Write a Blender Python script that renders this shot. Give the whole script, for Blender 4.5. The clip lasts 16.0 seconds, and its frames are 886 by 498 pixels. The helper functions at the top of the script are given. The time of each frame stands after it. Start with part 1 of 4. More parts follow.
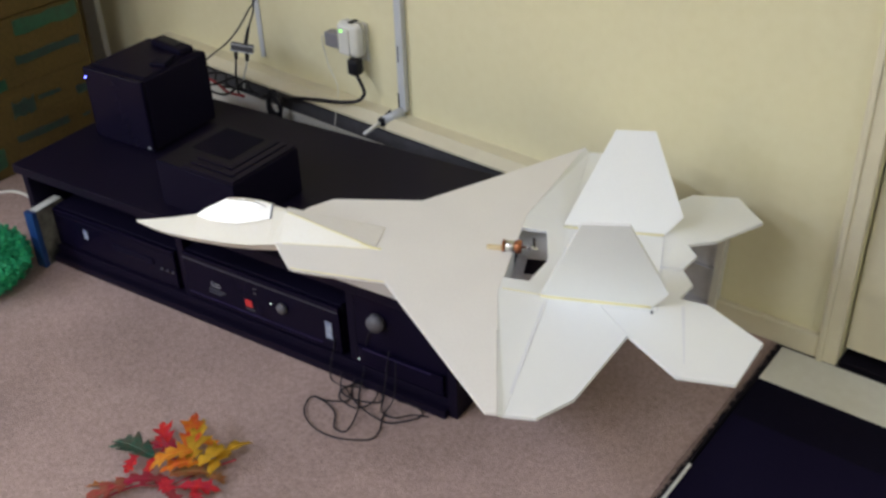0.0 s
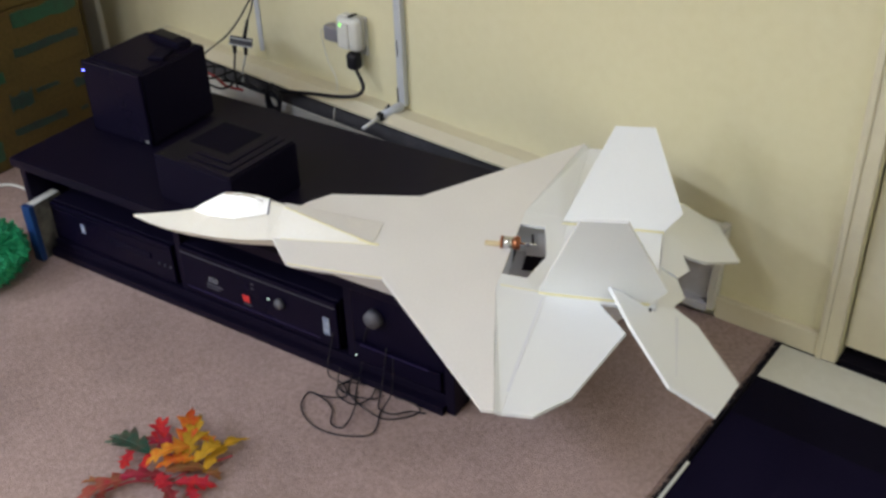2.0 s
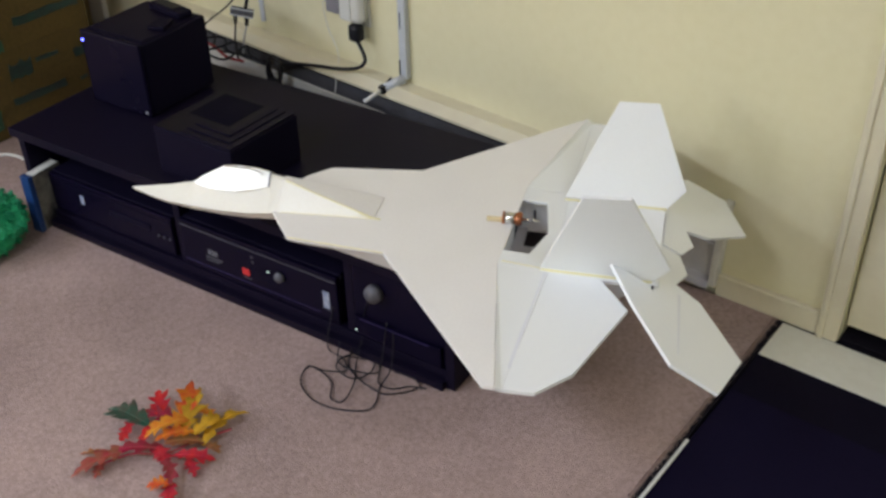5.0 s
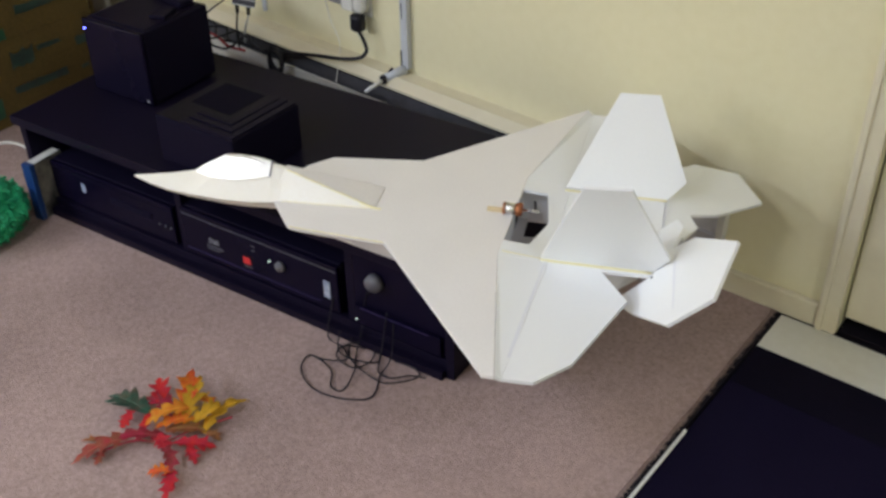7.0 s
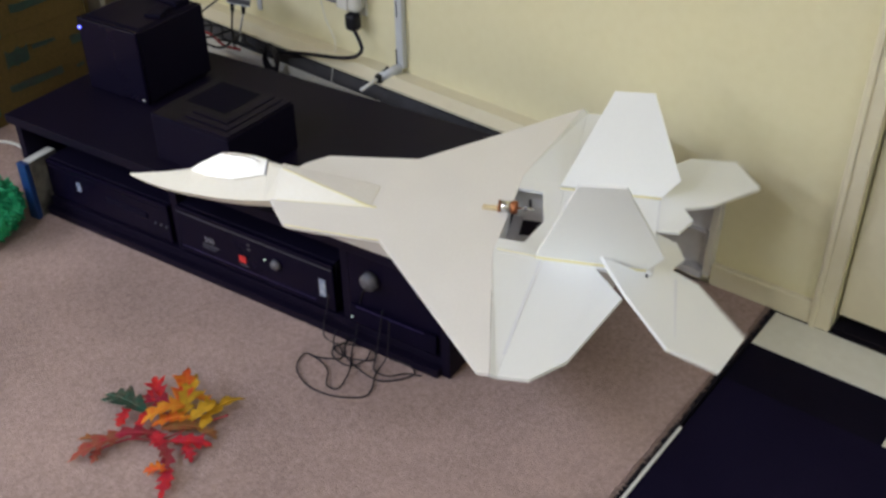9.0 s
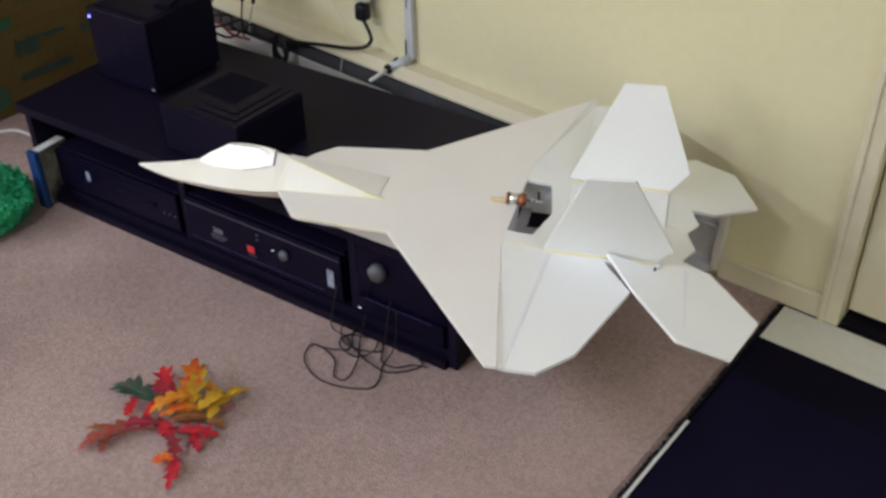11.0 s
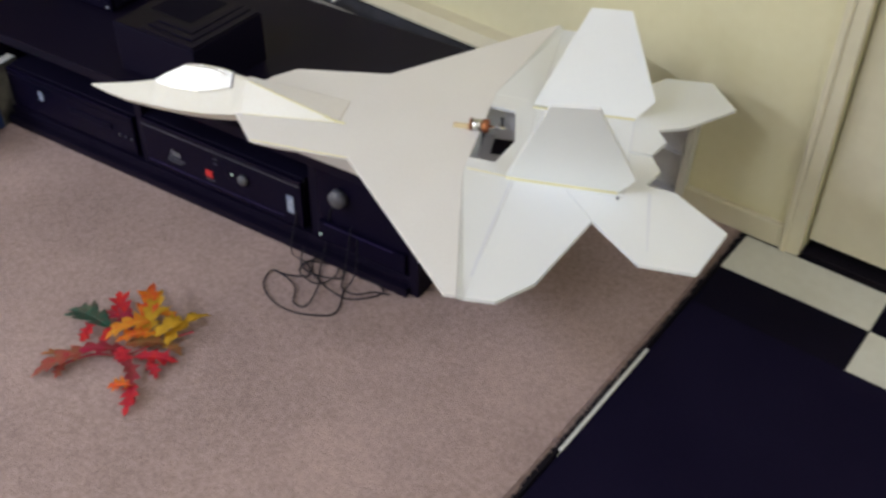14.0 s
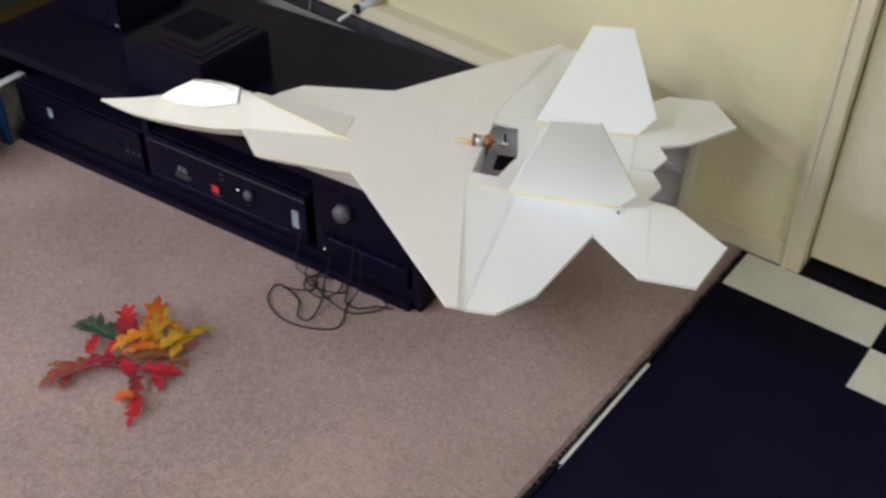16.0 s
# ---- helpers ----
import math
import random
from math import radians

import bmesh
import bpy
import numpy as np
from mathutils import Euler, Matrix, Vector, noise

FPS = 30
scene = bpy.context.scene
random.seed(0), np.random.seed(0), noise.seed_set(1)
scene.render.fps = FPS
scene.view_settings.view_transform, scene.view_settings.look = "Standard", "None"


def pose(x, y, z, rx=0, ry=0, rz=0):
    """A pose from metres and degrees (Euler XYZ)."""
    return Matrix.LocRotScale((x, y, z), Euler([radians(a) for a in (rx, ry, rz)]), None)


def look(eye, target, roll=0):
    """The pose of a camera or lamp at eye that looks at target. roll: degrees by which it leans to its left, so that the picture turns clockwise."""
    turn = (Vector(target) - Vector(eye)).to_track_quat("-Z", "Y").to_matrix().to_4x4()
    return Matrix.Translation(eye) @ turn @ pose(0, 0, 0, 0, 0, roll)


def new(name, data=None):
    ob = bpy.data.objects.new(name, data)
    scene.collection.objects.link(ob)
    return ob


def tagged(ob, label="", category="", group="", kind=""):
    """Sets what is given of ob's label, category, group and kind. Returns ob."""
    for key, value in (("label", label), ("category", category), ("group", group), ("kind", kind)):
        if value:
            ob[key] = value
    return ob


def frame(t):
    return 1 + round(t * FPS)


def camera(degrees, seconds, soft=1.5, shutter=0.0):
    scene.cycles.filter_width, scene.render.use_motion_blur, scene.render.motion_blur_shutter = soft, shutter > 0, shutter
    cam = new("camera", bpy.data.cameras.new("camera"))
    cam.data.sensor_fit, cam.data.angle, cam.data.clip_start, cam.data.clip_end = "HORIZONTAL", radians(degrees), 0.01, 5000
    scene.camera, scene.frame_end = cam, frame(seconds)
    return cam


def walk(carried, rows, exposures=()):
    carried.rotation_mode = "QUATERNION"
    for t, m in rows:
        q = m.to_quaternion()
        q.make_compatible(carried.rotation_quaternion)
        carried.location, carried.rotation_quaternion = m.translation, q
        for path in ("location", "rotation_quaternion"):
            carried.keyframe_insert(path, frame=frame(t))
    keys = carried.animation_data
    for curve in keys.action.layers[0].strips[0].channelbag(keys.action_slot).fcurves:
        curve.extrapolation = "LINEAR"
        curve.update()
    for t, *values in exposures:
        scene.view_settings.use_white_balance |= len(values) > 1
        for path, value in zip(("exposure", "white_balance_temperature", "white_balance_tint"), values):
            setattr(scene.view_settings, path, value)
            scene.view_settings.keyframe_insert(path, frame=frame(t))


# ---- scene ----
cam = camera(46.0, 16.0, soft=2.9, shutter=0.8)
PATH = [
    (0, (0.517, -1.785, 1.37), (-0.532, -0.471, 0.286), -2.1),
    (0.5, (0.519, -1.781, 1.371), (-0.536, -0.472, 0.287), -2.2),
    (1, (0.52, -1.778, 1.369), (-0.536, -0.473, 0.283), -2.3),
    (1.5, (0.518, -1.778, 1.368), (-0.532, -0.468, 0.28), -2.1),
    (2, (0.515, -1.774, 1.368), (-0.531, -0.467, 0.275), -1.9),
    (2.5, (0.514, -1.774, 1.367), (-0.536, -0.471, 0.272), -2.0),
    (3, (0.512, -1.77, 1.366), (-0.528, -0.467, 0.261), -1.8),
    (3.5, (0.506, -1.768, 1.368), (-0.532, -0.474, 0.25), -1.7),
    (4, (0.505, -1.764, 1.365), (-0.527, -0.477, 0.235), -1.5),
    (6.5, (0.507, -1.774, 1.365), (-0.518, -0.491, 0.223), -1.2),
    (7, (0.508, -1.774, 1.367), (-0.514, -0.496, 0.217), -1.0),
    (7.5, (0.507, -1.775, 1.365), (-0.516, -0.5, 0.213), -1.1),
    (8, (0.511, -1.775, 1.365), (-0.514, -0.5, 0.213), -1.2),
    (8.5, (0.511, -1.779, 1.366), (-0.503, -0.495, 0.216), -0.9),
    (11, (0.51, -1.774, 1.369), (-0.511, -0.511, 0.203), -0.9),
    (11.5, (0.503, -1.776, 1.365), (-0.506, -0.518, 0.182), -0.5),
    (12, (0.502, -1.77, 1.364), (-0.507, -0.522, 0.171), -0.4),
    (12.5, (0.496, -1.765, 1.364), (-0.509, -0.523, 0.161), -0.3),
    (13, (0.487, -1.757, 1.364), (-0.498, -0.526, 0.133), 0.1),
    (13.5, (0.483, -1.75, 1.355), (-0.463, -0.55, 0.064), 0.5),
    (14, (0.505, -1.751, 1.359), (-0.412, -0.519, 0.078), 1.0),
    (14.5, (0.518, -1.757, 1.352), (-0.359, -0.498, 0.07), 1.6),
    (15, (0.519, -1.761, 1.349), (-0.391, -0.505, 0.086), 1.3),
    (15.5, (0.522, -1.764, 1.352), (-0.396, -0.506, 0.097), 0.9),
    (16, (0.526, -1.769, 1.354), (-0.42, -0.519, 0.111), 1.0),
]
walk(cam, [(t, look(eye, target, roll)) for t, eye, target, roll in PATH])

# ---- world and lights ----
world = bpy.data.worlds.new("room_world")
world.use_nodes = True
world.node_tree.nodes["Background"].inputs[0].default_value = (0.9, 0.85, 0.8, 1)
world.node_tree.nodes["Background"].inputs[1].default_value = 0.03
scene.world = world
scene.view_settings.exposure = 0.03


def lamp(name, size, power, colour, m):
    data = bpy.data.lights.new(name, "AREA")
    data.shape, data.size, data.energy, data.color = "DISK", size, power, colour
    ob = new(name, data)
    ob.matrix_world = m
    return ob


CEILING_Z = 2.4
# No lamp is in view; the second and third are added to soften shadows.
LAMPS = ((-3.0, -4.5, 62, 0.90), (-4.05, -3.6, 76, 0.90), (-2.1, -5.4, 52, 0.90), (-0.65, -2.60, 19, 0.70), (1.55, -1.30, 9, 0.60))
for lx, ly, watts, wide in LAMPS:
    lamp("assumed_lamp_light", wide, watts, (0.87, 1.0, 1.30), pose(lx, ly, 2.29))

# ---- materials ----


def mat(name, base, rough=0.6, metal=0.0, other=None, grain=60.0, blotch=4.0, mix=0.5, bump=0.1, bump_scale=None, spec=0.5, emit=None, strength=0.0, depth=0.002):
    """Two scales of noise between the base and another colour, with fine relief."""
    m = bpy.data.materials.new(name)
    m.use_nodes = True
    n, l = m.node_tree.nodes, m.node_tree.links
    b = n["Principled BSDF"]
    b.inputs["Roughness"].default_value, b.inputs["Metallic"].default_value = rough, metal
    b.inputs["Specular IOR Level"].default_value = spec
    other = other or tuple(c * 0.8 for c in base)
    co = n.new("ShaderNodeTexCoord")
    fine, wide = n.new("ShaderNodeTexNoise"), n.new("ShaderNodeTexNoise")
    fine.inputs["Scale"].default_value, fine.inputs["Detail"].default_value = grain, 3
    wide.inputs["Scale"].default_value, wide.inputs["Detail"].default_value = blotch, 4
    l.new(co.outputs["Object"], fine.inputs["Vector"]), l.new(co.outputs["Object"], wide.inputs["Vector"])
    add = n.new("ShaderNodeMath")
    add.operation = "ADD"
    l.new(fine.outputs["Fac"], add.inputs[0]), l.new(wide.outputs["Fac"], add.inputs[1])
    ramp = n.new("ShaderNodeMapRange")
    ramp.inputs["From Min"].default_value, ramp.inputs["From Max"].default_value = 0.75, 1.25
    ramp.inputs["To Max"].default_value = mix
    l.new(add.outputs[0], ramp.inputs["Value"])
    blend = n.new("ShaderNodeMix")
    blend.data_type = "RGBA"
    blend.inputs["A"].default_value, blend.inputs["B"].default_value = (*base, 1), (*other, 1)
    l.new(ramp.outputs[0], blend.inputs["Factor"]), l.new(blend.outputs["Result"], b.inputs["Base Color"])
    if bump:
        rough_noise = n.new("ShaderNodeTexNoise")
        rough_noise.inputs["Scale"].default_value, rough_noise.inputs["Detail"].default_value = bump_scale or grain * 2, 2
        l.new(co.outputs["Object"], rough_noise.inputs["Vector"])
        bm_node = n.new("ShaderNodeBump")
        bm_node.inputs["Strength"].default_value, bm_node.inputs["Distance"].default_value = bump, depth
        l.new(rough_noise.outputs["Fac"], bm_node.inputs["Height"]), l.new(bm_node.outputs[0], b.inputs["Normal"])
    if emit:
        b.inputs["Emission Color"].default_value, b.inputs["Emission Strength"].default_value = (*emit, 1), strength
    return m


M_CARPET = mat("carpet_pile", (0.46, 0.335, 0.298), 0.95, other=(0.275, 0.198, 0.176), grain=135, blotch=2.2, mix=0.9, bump=0.6, bump_scale=260, spec=0.1, depth=0.004)
M_WALL = mat("cream_wall_paint", (0.785, 0.73, 0.488), 0.7, other=(0.735, 0.675, 0.425), grain=40, blotch=1.5, mix=0.6, bump=0.15, bump_scale=150, spec=0.25)
M_TRIM = mat("cream_gloss_paint", (0.74, 0.68, 0.50), 0.45, other=(0.66, 0.59, 0.42), grain=30, blotch=6, mix=0.5, bump=0.06, spec=0.4)
M_WHITE_PAINT = mat("white_enamel", (0.74, 0.72, 0.66), 0.4, other=(0.6, 0.57, 0.5), grain=25, blotch=5, mix=0.5, bump=0.05)
M_CEIL = mat("white_ceiling_paint", (0.8, 0.78, 0.72), 0.9, bump=0.1)
M_TILE_W = mat("white_vinyl_tile", (0.70, 0.69, 0.60), 0.35, other=(0.6, 0.58, 0.48), grain=50, blotch=9, mix=0.5, bump=0.03)
M_TILE_B = mat("black_vinyl_tile", (0.005, 0.004, 0.010), 0.6, other=(0.008, 0.0065, 0.015), grain=50, blotch=9, bump=0.03, spec=0.03)
M_RUG = mat("black_rug_pile", (0.008, 0.006, 0.018), 0.95, other=(0.013, 0.010, 0.027), grain=200, blotch=5, bump=0.6, bump_scale=400, spec=0.02, depth=0.004)
M_STRIP = mat("dark_threshold_metal", (0.010, 0.008, 0.012), 0.7, bump=0.1, spec=0.08)
M_FOAM = mat("white_foam_board", (0.915, 0.92, 0.905), 0.5, other=(0.885, 0.89, 0.875), grain=220, blotch=7, mix=0.6, bump=0.10, bump_scale=420, spec=0.3, depth=0.001)
# Slightly darker, warmer tone for the front deck and spine top.
M_FOAM_OFFWHITE = mat("off_white_foam_board", (0.89, 0.855, 0.815), 0.55, other=(0.83, 0.795, 0.75), grain=220, blotch=6, mix=0.7, bump=0.10, bump_scale=420, spec=0.3, depth=0.001)
M_FOAM_CREAM = mat("cream_foam_board", (0.88, 0.85, 0.75), 0.28, other=(0.84, 0.795, 0.67), grain=200, blotch=8, mix=0.6, bump=0.06, bump_scale=300, spec=0.45, depth=0.001)
M_CREASE_SHADE = mat("faint_crease_shade", (0.84, 0.845, 0.87), 0.7, other=(0.80, 0.805, 0.83), grain=200, bump=0.1)
M_FOAM_GREY = mat("grey_foam_board", (0.55, 0.52, 0.52), 0.8, other=(0.45, 0.42, 0.42), grain=200, bump=0.2)
M_GLUE = mat("yellowed_glue", (0.86, 0.80, 0.48), 0.35, other=(0.80, 0.74, 0.40), grain=90, bump=0.2)
M_FOIL = mat("mirror_foil", (0.93, 0.92, 0.86), 0.60, 1.0, grain=30, blotch=12, mix=0.3, bump=0.25, bump_scale=40)
M_BLACK = mat("black_laminate", (0.0065, 0.0045, 0.014), 0.45, other=(0.008, 0.0055, 0.015), grain=70, blotch=6, bump=0.04, spec=0.09)
M_BLACK_MATTE = mat("black_plastic", (0.006, 0.0045, 0.014), 0.55, other=(0.008, 0.006, 0.016), grain=200, blotch=10, bump=0.12, spec=0.06)
M_BLACK_GLOSS = mat("gloss_black_plastic", (0.005, 0.0035, 0.013), 0.25, other=(0.006, 0.0045, 0.014), grain=90, bump=0.0, spec=0.09)
M_RUBBER = mat("black_cable_rubber", (0.009, 0.008, 0.012), 0.5, grain=90, bump=0.0, spec=0.3)
M_GREY = mat("grey_plastic", (0.24, 0.23, 0.25), 0.45, other=(0.18, 0.17, 0.19), grain=60, bump=0.05)
M_SILVER = mat("brushed_knob_metal", (0.115, 0.112, 0.125), 0.6, 0.1, other=(0.08, 0.077, 0.088), grain=120, bump=0.1)
M_STEEL = mat("steel", (0.75, 0.74, 0.72), 0.25, 1.0, grain=80, bump=0.0)
M_COPPER = mat("copper_winding", (0.55, 0.22, 0.10), 0.35, 0.8, other=(0.25, 0.08, 0.04), grain=300, blotch=60, mix=1.0, bump=0.2)
M_HEATER_IN = mat("galvanised_grey", (0.70, 0.69, 0.73), 0.5, 0.0, other=(0.58, 0.57, 0.61), grain=40, blotch=14, mix=0.8, bump=0.1)
M_SLOT_SHADE = mat("dark_slot_shade", (0.085, 0.082, 0.09), 0.8, other=(0.05, 0.048, 0.052), grain=150, blotch=20, mix=0.8, bump=0.3)
M_WHITE_PL = mat("white_plastic", (0.72, 0.71, 0.66), 0.35, grain=40, bump=0.03)
M_CONDUIT = mat("grey_white_raceway", (0.58, 0.60, 0.62), 0.45, other=(0.48, 0.5, 0.53), grain=30, blotch=9, bump=0.04)
M_WOOD = mat("pine_stick", (0.78, 0.66, 0.40), 0.6, other=(0.66, 0.5, 0.26), grain=120, bump=0.15)
M_CARD = mat("brown_cardboard", (0.125, 0.083, 0.026), 0.85, other=(0.075, 0.054, 0.018), grain=90, blotch=5, mix=0.7, bump=0.15, spec=0.2)
M_TAPE_G = mat("green_packing_tape", (0.015, 0.10, 0.05), 0.4, other=(0.02, 0.05, 0.03), grain=50, blotch=12, mix=0.8, bump=0.15)
M_TAPE_D = mat("dark_printed_tape", (0.02, 0.06, 0.045), 0.4, other=(0.03, 0.03, 0.03), grain=60, blotch=14, mix=0.8, bump=0.1)
M_BLUE = mat("blue_case_plastic", (0.011, 0.047, 0.17), 0.4, other=(0.006, 0.025, 0.09), grain=50, bump=0.04)
M_RED = mat("red_plastic", (0.62, 0.03, 0.03), 0.4, grain=60, bump=0.03)
M_RED_CABLE = mat("red_cable_rubber", (0.32, 0.012, 0.02), 0.45, grain=60, bump=0.0)
M_PRINT = mat("white_print", (0.32, 0.32, 0.34), 0.6, grain=60, bump=0.0)
M_PRINT_DIM = mat("dim_grey_print", (0.065, 0.065, 0.08), 0.6, grain=60, bump=0.0)
M_STICKER = mat("pale_blue_sticker", (0.16, 0.21, 0.32), 0.4, other=(0.42, 0.45, 0.52), grain=80, blotch=60, mix=1.0, bump=0.0)
M_PICTURE = mat("printed_cover", (0.22, 0.21, 0.17), 0.4, other=(0.012, 0.012, 0.012), grain=30, blotch=22, mix=1.0, bump=0.0)
M_CHARCOAL = mat("charcoal_plastic", (0.007, 0.006, 0.011), 0.45, other=(0.006, 0.005, 0.009), grain=90, blotch=8, bump=0.05, spec=0.10)
M_VIOLET = mat("violet_edge_line", (0.022, 0.014, 0.075), 0.4, grain=60, bump=0.0)
M_LED_BLUE = mat("blue_led", (0.1, 0.1, 0.6), 0.3, emit=(0.10, 0.12, 1.0), strength=9.0, bump=0.0)
M_LED_GREEN = mat("green_led", (0.1, 0.6, 0.1), 0.3, emit=(0.25, 1.0, 0.12), strength=3.0, bump=0.0)
M_LED_WHITE = mat("pale_led", (0.6, 0.8, 0.7), 0.3, emit=(0.75, 1.0, 0.85), strength=1.6, bump=0.0)
M_GLASS_LAMP = mat("lit_lamp_glass", (0.9, 0.88, 0.8), 0.4, emit=(1.0, 0.93, 0.8), strength=3.0, bump=0.0)

# ---- mesh helpers ----


def obj(name, bm, material, parent=None, label="", smooth=False):
    me = bpy.data.meshes.new(name)
    bmesh.ops.recalc_face_normals(bm, faces=bm.faces)
    bm.to_mesh(me)
    bm.free()
    me.materials.append(material)
    if smooth:
        me.shade_smooth()
    ob = new(name, me)
    if parent:
        ob.parent = parent
    if label:
        ob["label"] = label
    return ob


def part(name, bm, material, parent, label="", smooth=False):
    return obj(name, bm, material, parent, label, smooth)


def thing(name, label, category, m=None, group="", kind=""):
    ob = new(name)
    ob.empty_display_size = 0.05
    if m is not None:
        ob.matrix_world = m
    return tagged(ob, label, category, group, kind)


def box(x0, x1, y0, y1, z0, z1, bevel=0.0, bm=None, segments=2):
    bm2 = bmesh.new()
    bmesh.ops.create_cube(bm2, size=1.0)
    for v in bm2.verts:
        v.co = Vector(((x0 + x1) / 2 + v.co.x * (x1 - x0), (y0 + y1) / 2 + v.co.y * (y1 - y0), (z0 + z1) / 2 + v.co.z * (z1 - z0)))
    if bevel:
        bmesh.ops.bevel(bm2, geom=bm2.edges[:], offset=bevel, segments=segments, affect="EDGES", profile=0.6)
    return joined(bm, bm2)


def joined(bm, bm2):
    if bm is None:
        return bm2
    me = bpy.data.meshes.new("temp")
    bm2.to_mesh(me)
    bm2.free()
    bm.from_mesh(me)
    bpy.data.meshes.remove(me)
    return bm


def cyl(p0, p1, r0, r1=None, n=20, bevel=0.0, bm=None):
    """A rod from p0 to p1."""
    p0, p1 = Vector(p0), Vector(p1)
    bm2 = bmesh.new()
    bmesh.ops.create_cone(bm2, cap_ends=True, segments=n, radius1=r0, radius2=r0 if r1 is None else r1, depth=(p1 - p0).length)
    if bevel:
        bmesh.ops.bevel(bm2, geom=[e for e in bm2.edges if len(e.link_faces) == 2 and any(len(f.verts) > 4 for f in e.link_faces)], offset=bevel, segments=2, affect="EDGES")
    q = (p1 - p0).to_track_quat("Z", "Y").to_matrix().to_4x4()
    bmesh.ops.transform(bm2, matrix=Matrix.Translation((p0 + p1) / 2) @ q, verts=bm2.verts)
    return joined(bm, bm2)


def plate(outer, z0, z1, holes=(), lift=None):
    """A flat board from an outline, with holes through it. lift(x, y) raises its points."""
    bm = bmesh.new()
    edges = []
    for loop in (outer, *holes):
        vs = [bm.verts.new((x, y, z0)) for x, y in loop]
        edges += [bm.edges.new((vs[i], vs[(i + 1) % len(vs)])) for i in range(len(vs))]
    bmesh.ops.triangle_fill(bm, use_beauty=True, use_dissolve=False, edges=edges)
    out = bmesh.ops.extrude_face_region(bm, geom=bm.faces[:])
    for v in out["geom"]:
        if isinstance(v, bmesh.types.BMVert):
            v.co.z = z1
    if lift:
        for v in bm.verts:
            v.co.z += lift(v.co.x, v.co.y)
    return bm


def loft(rings, closed_ends=True):
    bm = bmesh.new()
    rows = [[bm.verts.new(p) for p in ring] for ring in rings]
    n = len(rows[0])
    for a, b in zip(rows, rows[1:]):
        for i in range(n):
            bm.faces.new((a[i], a[(i + 1) % n], b[(i + 1) % n], b[i]))
    if closed_ends:
        bm.faces.new(rows[0][::-1]), bm.faces.new(rows[-1])
    bmesh.ops.remove_doubles(bm, verts=bm.verts, dist=1e-5)
    bmesh.ops.dissolve_degenerate(bm, edges=bm.edges, dist=1e-6)
    return bm


def tube(points, r, parent=None, name="cable", material=None, label="", n=8, sub=8):
    """A cable along a smooth curve through the points, as a mesh."""
    pts = [Vector(p) for p in points]
    path = []
    for i in range(len(pts) - 1):
        a, b, c, d = pts[max(i - 1, 0)], pts[i], pts[i + 1], pts[min(i + 2, len(pts) - 1)]
        for k in range(sub):
            t = k / sub
            path.append(0.5 * ((2 * b) + (c - a) * t + (2 * a - 5 * b + 4 * c - d) * t * t + (3 * b - a - 3 * c + d) * t ** 3))
    path.append(pts[-1])
    rings, side = [], Vector((0.31, 0.17, 0.93))
    for i, p in enumerate(path):
        ahead = (path[min(i + 1, len(path) - 1)] - path[max(i - 1, 0)]).normalized()
        side = (side - ahead * side.dot(ahead)).normalized()
        up = ahead.cross(side)
        rings.append([p + r * (math.cos(a) * side + math.sin(a) * up) for a in (2 * math.pi * j / n for j in range(n))])
    return obj(name, loft(rings), material or M_RUBBER, parent, label, True)


# ---- the room ----
floor = thing("floor", "beige carpet and black and white tiles", "floor", kind="structure")
carpet = part("carpet", box(-4.8, -0.014, -6.4, -0.016, -0.05, 0.004, 0.003), M_CARPET, floor, "worn beige-pink cut pile carpet")
part("subfloor", box(-0.014, 2.6, -6.4, 0.10, -0.05, -0.006), M_STRIP, floor, "dark subfloor below the tile joints")
part("threshold_strip", box(-0.0135, -0.001, -6.4, -0.02, -0.02, 0.0035, 0.002), M_STRIP, floor, "dark carpet edge strip")

wall = thing("wall_north", "cream painted wall", "wall", kind="structure")
part("wall_board", box(-4.8, 0.112, 0.0, 0.12, -0.05, CEILING_Z), M_WALL, wall)
part("wall_board", box(0.112, 0.93, 0.0, 0.12, 2.03, CEILING_Z), M_WALL, wall)
part("wall_board", box(0.93, 2.6, 0.0, 0.12, -0.05, CEILING_Z), M_WALL, wall)
for nm, dims in (("wall_south", (-4.8, 2.6, -6.52, -6.4)), ("wall_west", (-4.92, -4.8, -6.52, 0.12)), ("wall_east", (2.6, 2.72, -6.52, 0.12))):
    tagged(obj(nm, box(*dims, -0.05, CEILING_Z), M_WALL), "plain cream painted wall", "wall", kind="structure")
# Stub out of view, added to keep lamp glow off the left wall.
tagged(obj("shade_wall", box(-2.64, -2.52, -1.55, -0.0005, -0.05, CEILING_Z - 0.0005), M_WALL), "unseen wall stub added to shade the left wall", "wall", kind="structure")
tagged(obj("ceiling", box(-4.92, 2.72, -6.52, 0.12, CEILING_Z, CEILING_Z + 0.1), M_CEIL), "plain white ceiling", "ceiling", kind="structure")

bb = thing("baseboard", "low cream painted baseboard with a rounded top", "baseboard", kind="structure")
part("board", box(-0.154, 0.068, -0.016, 0.0, 0.0, 0.054, 0.004), M_TRIM, bb)
part("board", box(0.975, 2.6, -0.016, 0.0, 0.0, 0.054, 0.004), M_TRIM, bb)

